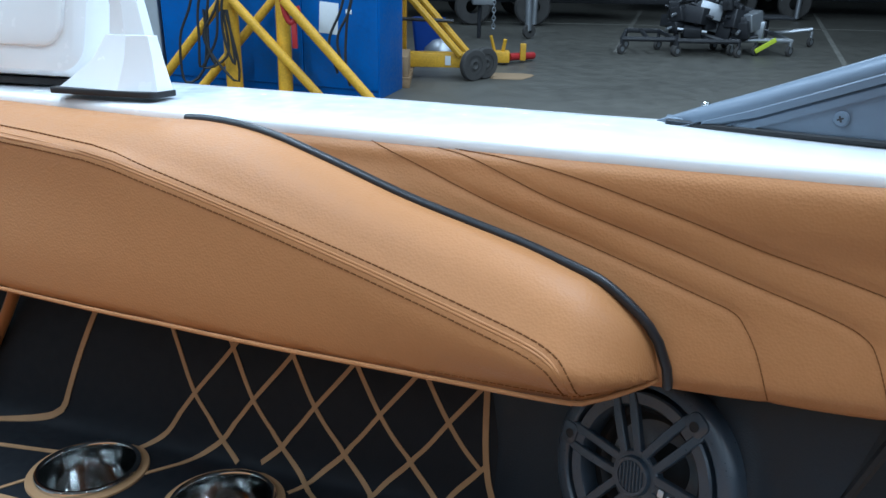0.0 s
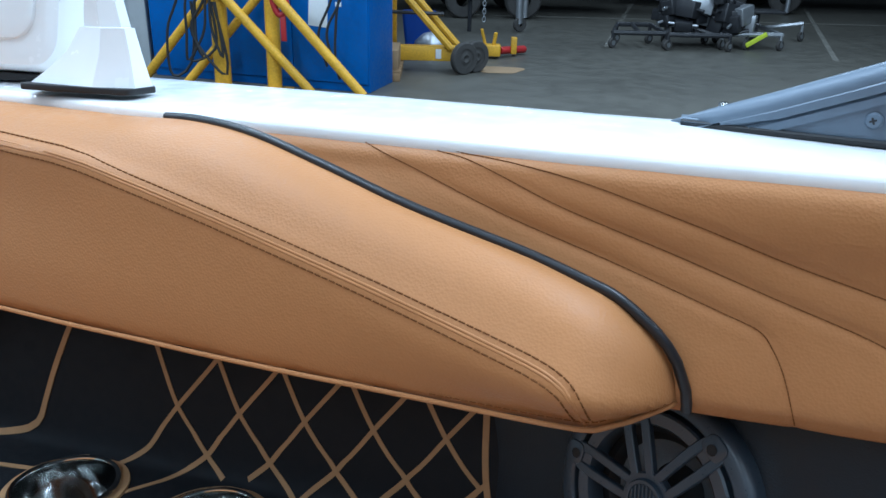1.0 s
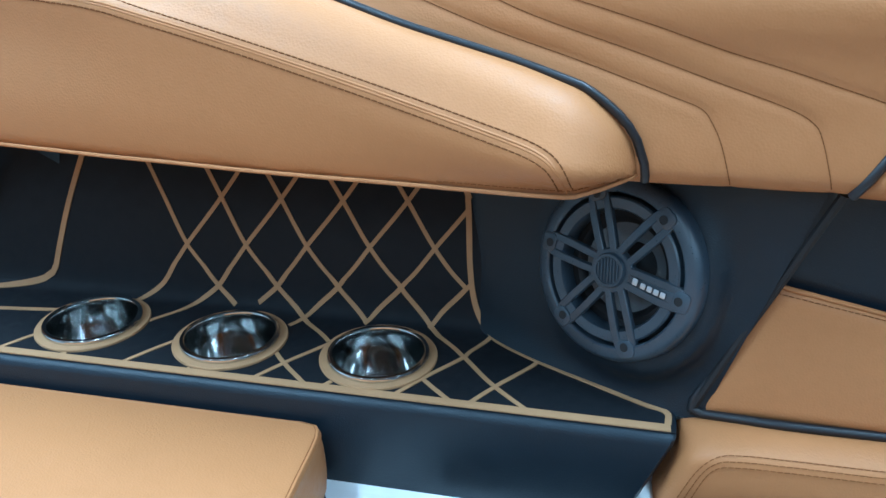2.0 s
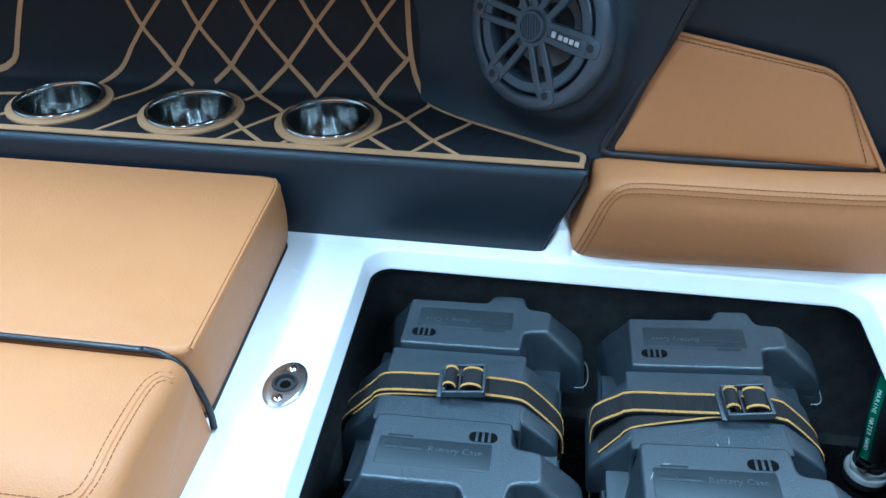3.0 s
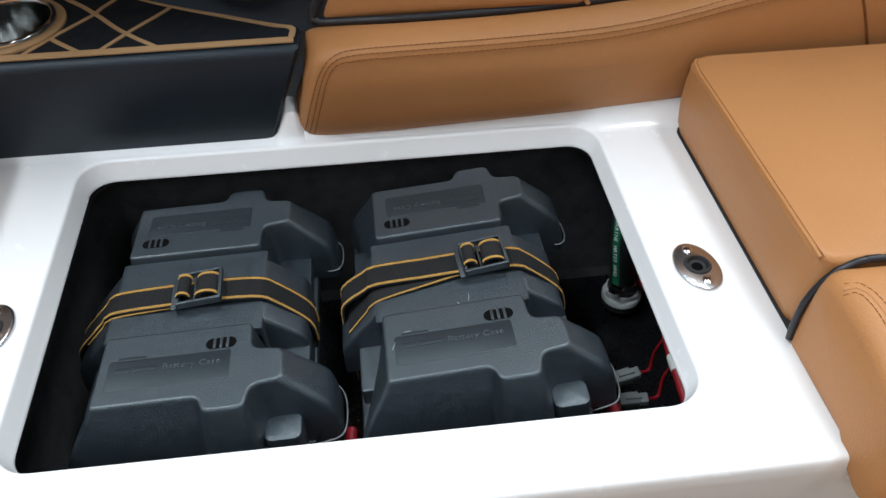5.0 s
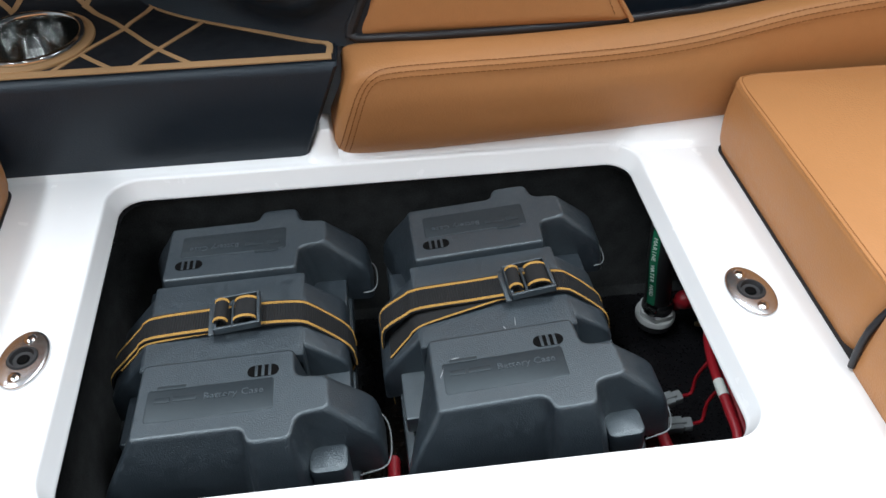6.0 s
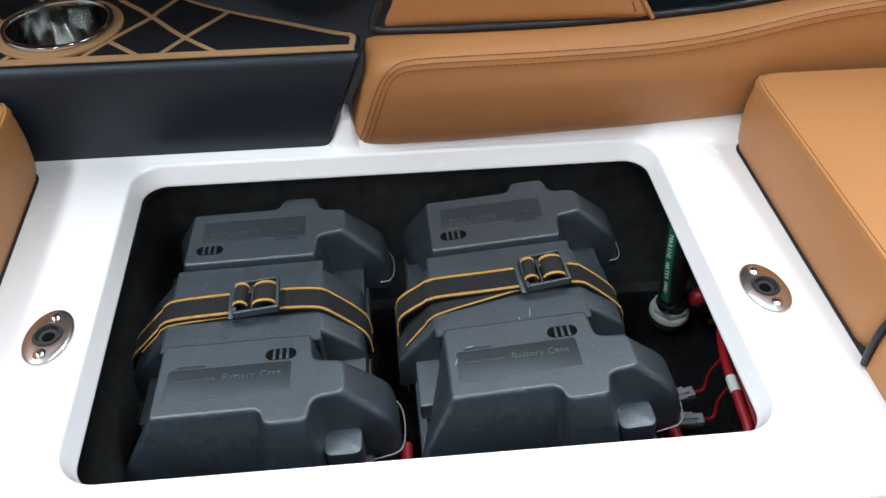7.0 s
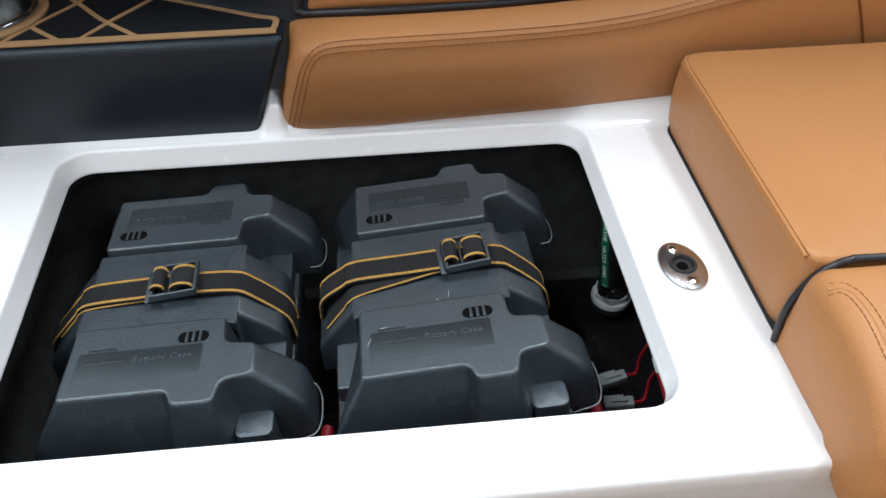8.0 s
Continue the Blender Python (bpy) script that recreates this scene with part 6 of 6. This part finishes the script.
def stands():
    s = shop_thing("lifting_stand", "yellow tubular lifting stand with chipped paint", "stand", group="yellow lifting stands")
    shop_part("post", tube([(-2.00, 7.30, FLOOR_Z), (-1.995, 7.30, 0.6)], 0.075, 14), yellow_paint, s)
    shop_part("brace", tube([(-2.85, 7.62, FLOOR_Z + 0.02), (-2.06, 7.45, -0.60)], 0.043, 12), yellow_paint, s)
    shop_part("brace", tube([(-2.40, 7.5, FLOOR_Z + 0.02), (-1.62, 7.46, -0.62)], 0.040, 12), yellow_paint, s)
    shop_part("foot_plate", slab(-2.16, -1.84, 7.14, 7.46, FLOOR_Z, FLOOR_Z + 0.02, 0.01, 0.004), yellow_paint, s)
    t = shop_thing("lifting_stand", "yellow tubular lifting stand with chipped paint and a red hook", "stand", group="yellow lifting stands")
    shop_part("post", tube([(-1.53, 7.30, FLOOR_Z), (-1.505, 7.30, 0.6)], 0.066, 14), yellow_paint, t)
    shop_part("brace", tube([(-1.18, 7.2, FLOOR_Z + 0.02), (-1.95, 7.2, -0.62)], 0.043, 12), yellow_paint, t)
    shop_part("brace", tube([(-0.70, 7.1, FLOOR_Z + 0.02), (-1.48, 7.12, -0.60)], 0.045, 12), yellow_paint, t)
    shop_part("foot_plate", slab(-1.68, -1.38, 7.15, 7.45, FLOOR_Z, FLOOR_Z + 0.02, 0.01, 0.004), yellow_paint, t)
    shop_part("hook", tube(spline([(-1.50, 7.16, -0.55), (-1.47, 7.15, -0.72), (-1.42, 7.15, -0.80), (-1.36, 7.15, -0.74), (-1.37, 7.15, -0.66)], 20), 0.028, 10), red_paint, t, "red lifting hook")
    shop_part("tag", slab(-1.42, -1.37, 7.13, 7.145, -1.02, -0.80, 0.01, 0.004), red_paint, t)
    rnd = random.Random(4)
    for k in range(9):
        x = -2.28 + 0.05 * k + rnd.uniform(-0.04, 0.04) if k < 6 else -0.98 + 0.05 * (k - 6)
        cab = shop_thing("hanging_cable", "black rubber cable hanging from a yellow stand", "cable", group="hanging cables")
        low = -1.30 + rnd.uniform(-0.05, 0.15)
        pts = [(x + 0.12, 7.16, -0.2), (x + rnd.uniform(-0.05, 0.08), 7.14, -0.66), (x + rnd.uniform(-0.14, 0.05), 7.13, -0.95), (x + rnd.uniform(-0.12, 0.14), 7.12, low), (x + rnd.uniform(0.0, 0.2), 7.13, low + 0.12), (x + rnd.uniform(0, 0.15), 7.15, -0.7)]
        if k >= 6:
            pts = pts[:4]
        shop_part("cord", tube(spline(pts, 30), 0.012, 7), rubber, cab)


stands()


def trolley():
    t = shop_thing("wheeled_gantry", "yellow wheeled gantry trolley with solid rubber wheels", "trolley")
    for x, y in ((-0.65, 8.8), (-0.545, 9.0)):
        shop_part("post", slab(x - 0.05, x + 0.05, y - 0.05, y + 0.05, FLOOR_Z + 0.2, 0.6, 0.012, 0.005), yellow_paint, t)
    shop_part("beam", slab(-0.78, 0.27, 8.52, 8.66, -1.385, -1.235, 0.015, 0.008), yellow_paint, t)
    for a, b in (((-0.62, 8.5, -0.47), (0.10, 8.5, -1.25)), ((-0.52, 8.8, -0.50), (0.20, 8.8, -1.28))):
        shop_part("strut", tube([a, b], 0.038, 8), yellow_paint, t)
    shop_part("cross_bar", tube([(-0.9, 8.7, -0.90), (0.02, 8.7, -0.92)], 0.02, 8), dark_steel, t)
    shop_part("decal", slab(-0.06, 0.0, 8.512, 8.517, -1.36, -1.26, 0.004, 0.001), paper, t)
    for y in (8.42, 8.56):
        m = Matrix.Translation((0.24 + (y - 8.42) * 0.9, y, FLOOR_Z + 0.165)) @ Matrix.Rotation(radians(38), 4, "Z") @ Matrix.Rotation(radians(90), 4, "X")
        w = shop_part("wheel", lathe([(0.10, -0.035), (0.155, -0.035), (0.165, -0.025), (0.165, 0.025), (0.155, 0.035), (0.10, 0.035)], 40, m), tyre, t, "dusty solid tyre")
        shop_part("rim", lathe([(0.0001, 0.02), (0.04, 0.04), (0.055, 0.03), (0.075, 0.026), (0.10, 0.03), (0.10, -0.03), (0.0001, -0.03)], 32, m), tyre, w)
    h = shop_thing("hoist_jack", "small yellow and red hoist jack on the floor", "jack")
    shop_part("base", slab(0.46, 0.70, 9.45, 9.62, -1.47, -1.34, 0.02, 0.01), yellow_paint, h)
    shop_part("lever", tube([(0.52, 9.5, -1.34), (0.47, 9.48, -1.16)], 0.018, 8), yellow_paint, h)
    shop_part("lever", tube([(0.62, 9.5, -1.34), (0.64, 9.48, -1.20)], 0.022, 8), yellow_paint, h)
    shop_part("ram", tube([(0.70, 9.6, -1.42), (1.02, 9.9, -1.44)], 0.045, 10), red_paint, h)
    shop_part("end_plate", slab(0.84, 0.91, 9.66, 9.72, -1.47, -1.27, 0.01, 0.006), yellow_paint, h)
    stain = shop_thing("sawdust_patch", "pale sawdust patch on the concrete", "sawdust", kind="stuff")
    ring = [Vector((0.62 + 0.28 * math.cos(a) * (1 + 0.2 * math.sin(3 * a)), 8.72 + 0.26 * math.sin(a) * (1 + 0.2 * math.cos(2 * a)), FLOOR_Z + 0.004)) for a in (2 * math.pi * k / 30 for k in range(30))]
    shop_part("dust", loft([ring, [p + Vector((0, 0, 0.004)) for p in inset(ring, 0.05)]], True, (False, True)), card, stain)
    b = shop_thing("plastic_bin", "blue plastic bin behind the gantry", "bin")
    shop_part("shell", loft([rrect(-0.42, -0.12, 9.7, 10.0, 0.04, 5, FLOOR_Z), rrect(-0.47, -0.07, 9.65, 10.05, 0.05, 5, -1.02), rrect(-0.45, -0.09, 9.67, 10.03, 0.04, 5, -1.02), rrect(-0.41, -0.13, 9.71, 9.99, 0.04, 5, -1.4)], True, (True, True)), blue_plastic, b)
    for x, y, s in ((-0.12, 9.75, 0.2), (-0.95, 9.6, 0.3)):
        k = shop_thing("rag_sack", "grey sack of rags on the floor", "sack", group="sacks")
        rings = [[Vector((x + s * f * math.cos(a) * (1 + 0.12 * math.sin(3 * a + f * 4)), y + s * f * math.sin(a), FLOOR_Z + s * 1.3 * z)) for a in (2 * math.pi * j / 16 for j in range(16))] for f, z in ((0.8, 0), (1, 0.25), (0.95, 0.6), (0.6, 0.95), (0.25, 1.1))]
        shop_part("sack", loft(rings, True, (True, True)), galv if s < 0.25 else dark_steel, k)


trolley()


def pallet_stack():
    p = shop_thing("wooden_pallet", "rough wooden pallet on the concrete", "pallet")
    x0, y0 = -0.80, 7.92
    for k in range(3):
        shop_part("block", slab(x0 + 0.155 * k, x0 + 0.155 * k + 0.08, y0, y0 + 0.8, FLOOR_Z, FLOOR_Z + 0.085, 0.003, 0.003), wood, p)
    for k in range(6):
        shop_part("plank", slab(x0 - 0.01, x0 + 0.40, y0 + 0.14 * k, y0 + 0.14 * k + 0.10, FLOOR_Z + 0.086, FLOOR_Z + 0.108, 0.003, 0.002), wood, p)
    b = shop_thing("cardboard_box", "brown cardboard box standing on the pallet", "box")
    shop_part("carton", slab(x0 + 0.01, x0 + 0.37, y0 + 0.03, y0 + 0.6, FLOOR_Z + 0.108, FLOOR_Z + 0.30, 0.006, 0.004), card, b)
    v = shop_thing("safety_vest", "crumpled yellow safety vest on the cardboard box", "vest")
    rings = [[Vector((x0 + 0.12 + 0.075 * f * math.cos(a) * (1 + 0.2 * math.sin(4 * a)), y0 + 0.16 + 0.12 * f * math.sin(a), FLOOR_Z + 0.30 + z)) for a in (2 * math.pi * j / 18 for j in range(18))] for f, z in ((1.1, 0), (1.0, 0.06), (0.8, 0.14), (0.55, 0.22), (0.2, 0.25))]
    shop_part("cloth", loft(rings, True, (True, True)), hivis, v)


pallet_stack()


def dolly(x0, x1, y0, y1, arm_tips, dark=True):
    """A low steel moving frame on castors."""
    d = shop_thing("castor_dolly", "low dark steel dolly frame on small castors", "dolly", group="castor dollies")
    zf = FLOOR_Z + 0.20
    body = dark_steel if dark else galv
    shop_part("frame", tube([(x0, y0, zf), (x0 + 0.15, y1, zf + 0.05), (x1 - 0.1, y1, zf + 0.05), (x1, y0, zf), (x0, y0, zf)], 0.032, 8), body, d)
    shop_part("cross_tube", tube([((x0 + x1) / 2, y0, zf), ((x0 + x1) / 2, y1, zf + 0.05)], 0.028, 8), body, d)
    for tip in arm_tips:
        shop_part("arm", tube(spline([((x0 + x1) / 2, (y0 + y1) / 2, zf + 0.05), ((x0 + x1) / 2 * 0.5 + tip[0] * 0.5, tip[1], zf - 0.02), (tip[0], tip[1], zf + 0.05)], 12), 0.028, 8), body, d)
    for x, y in [(x0, y0), (x1, y0), (x0 + 0.15, y1), (x1 - 0.1, y1)] + [(a[0], a[1]) for a in arm_tips]:
        m = Matrix.Translation((x, y, FLOOR_Z + 0.07)) @ Matrix.Rotation(radians(35), 4, "Z") @ Matrix.Rotation(radians(90), 4, "X")
        c = shop_part("castor", lathe([(0.02, -0.02), (0.062, -0.02), (0.07, -0.012), (0.07, 0.012), (0.062, 0.02), (0.02, 0.02)], 24, m), tyre, d)
        shop_part("castor_hub", lathe([(0.0001, 0.022), (0.032, 0.024), (0.034, 0.0), (0.032, -0.024), (0.0001, -0.022)], 16, m), galv, c)
        shop_part("fork", tube([(x, y, FLOOR_Z + 0.09), (x, y, zf + 0.02)], 0.024, 8), body, c)
    return d


def dollies():
    dolly(2.25, 2.95, 10.6, 11.1, [])
    dolly(2.95, 3.75, 10.5, 11.2, [(4.05, 10.7)])
    dolly(3.72, 4.50, 10.7, 11.4, [(5.20, 11.7)], False)
    rnd = random.Random(9)
    for k in range(34):
        s = shop_thing("engine_part", "dark machinery part stacked on the dollies", "machinery", group="machinery on the dollies")
        x, y = rnd.uniform(2.95, 4.1), rnd.uniform(10.7, 11.3)
        z = FLOOR_Z + 0.26 + 0.62 * rnd.random() * (1 - abs(x - 3.45) / 1.0)
        w, h = rnd.uniform(0.06, 0.16), rnd.uniform(0.06, 0.14)
        m = pose(x, y, z, rnd.uniform(-15, 15), rnd.uniform(-15, 15), rnd.uniform(0, 180))
        shop_part("housing", slab(-w, w, -w * 0.7, w * 0.7, -h, h, 0.02, 0.012, m=m), dark_steel if k % 4 else galv, s)
        shop_part("shaft", tube([m @ Vector((-w * 1.6, 0, 0)), m @ Vector((w * 1.7, 0, h * 0.4))], 0.02, 8), galv if k % 3 == 0 else dark_steel, s)
    b = shop_thing("board", "flat black board lying on a dolly", "board")
    shop_part("board_sheet", slab(4.02, 4.60, 10.9, 11.3, -1.055, -1.02, 0.02, 0.01), dark_steel, b)
    shop_part("prop", tube([(4.3, 11.1, -1.3), (4.3, 11.1, -1.05)], 0.03, 8), dark_steel, b)
    y = shop_thing("yellow_strap", "bright yellow strap hanging on a dolly", "strap")
    shop_part("webbing", slab(-0.15, 0.15, -0.01, 0.01, -0.03, 0.03, 0.008, 0.004, m=pose(4.16, 10.66, -1.36, 0, -32, 0)), hivis, y)


dollies()


def far_boats():
    """Hulls on trailers that stand in the dim end of the workshop."""
    for x, y, L, rot in ((1.2, 14.6, 5.0, 4), (6.5, 16.5, 6.0, -6), (-3.6, 17.5, 6.0, 8)):
        b = shop_thing("trailered_boat", "dark hull on a trailer in the dim end of the workshop", "boat", group="trailered boats")
        m = pose(x, y, FLOOR_Z, 0, 0, rot)
        rings = []
        for u, w, k in ((-0.5, 0.55, 0.50), (-0.4, 0.95, 0.42), (0.0, 1.05, 0.40), (0.3, 0.95, 0.42), (0.46, 0.5, 0.6), (0.5, 0.1, 0.9)):
            rings.append([m @ Vector((u * L, s * w, z)) for s, z in ((0.0, k), (0.6, k + 0.15), (1.0, 1.25), (0.94, 1.32), (-0.94, 1.32), (-1.0, 1.25), (-0.6, k + 0.15))])
        shop_part("hull", loft(rings, True, (True, True)), dark_steel, b, angle=30)
        shop_part("trailer_beam", slab(-0.55 * L, 0.55 * L, -0.06, 0.06, 0.30, 0.40, 0.02, 0.01, m=m), dark_steel, b)
        for sx in (-0.9, 0.1):
            for sy in (-0.9, 0.9):
                shop_part("wheel", lathe([(0.12, -0.08), (0.27, -0.08), (0.30, -0.05), (0.30, 0.05), (0.27, 0.08), (0.12, 0.08)], 28, m @ pose(sx, sy, 0.30, 90, 0, 0)), tyre, b)
        shop_part("jockey_stand", tube([m @ Vector((0.1, -1.15, 0.05)), m @ Vector((0.1, -1.15, 0.75))], 0.045, 10), galv, b, "bright trailer jack")
    j = shop_thing("trailer_jack", "galvanised trailer jack with a small wheel", "jack")
    shop_part("column", tube([(1.15, 12.0, -1.38), (1.12, 12.0, -0.5)], 0.05, 12), galv, j)
    shop_part("wheel", lathe([(0.03, -0.03), (0.10, -0.03), (0.11, 0.0), (0.10, 0.03), (0.03, 0.03)], 24, pose(1.16, 12.0, FLOOR_Z + 0.11, 90, 0, 30)), tyre, j)
    ch = shop_thing("coupling", "pale trailer coupling with a hanging chain", "coupling")
    shop_part("head", slab(0.30, 0.62, 11.8, 12.0, -1.02, -0.86, 0.03, 0.02), galv, ch)
    shop_part("hitch_post", tube([(0.42, 11.95, FLOOR_Z), (0.42, 11.95, -0.9)], 0.03, 8), dark_steel, ch)
    for k in range(7):
        m = pose(0.62, 11.8, -0.98 - 0.055 * k, 90, 0, 90 * (k % 2))
        ring = [m @ Vector((0.022 * math.cos(a), 0.036 * math.sin(a), 0)) for a in (2 * math.pi * j2 / 14 for j2 in range(15))]
        shop_part("chain_link", tube(ring, 0.009, 6), galv, ch)


far_boats()


def strip_fixtures():
    for lx in (-6.0, -2.2, 1.6, 5.4):
        for ly, _ in ROWS_OF_LAMPS:
            f = shop_thing("strip_light_fitting", "white ceiling strip light fitting", "ceiling light", group="strip light fittings")
            shop_part("housing", slab(lx - 0.19, lx + 0.19, ly - 2.12, ly + 2.12, CEIL_Z - 0.10, CEIL_Z, 0.02, 0.01), wall_paint, f)


strip_fixtures()
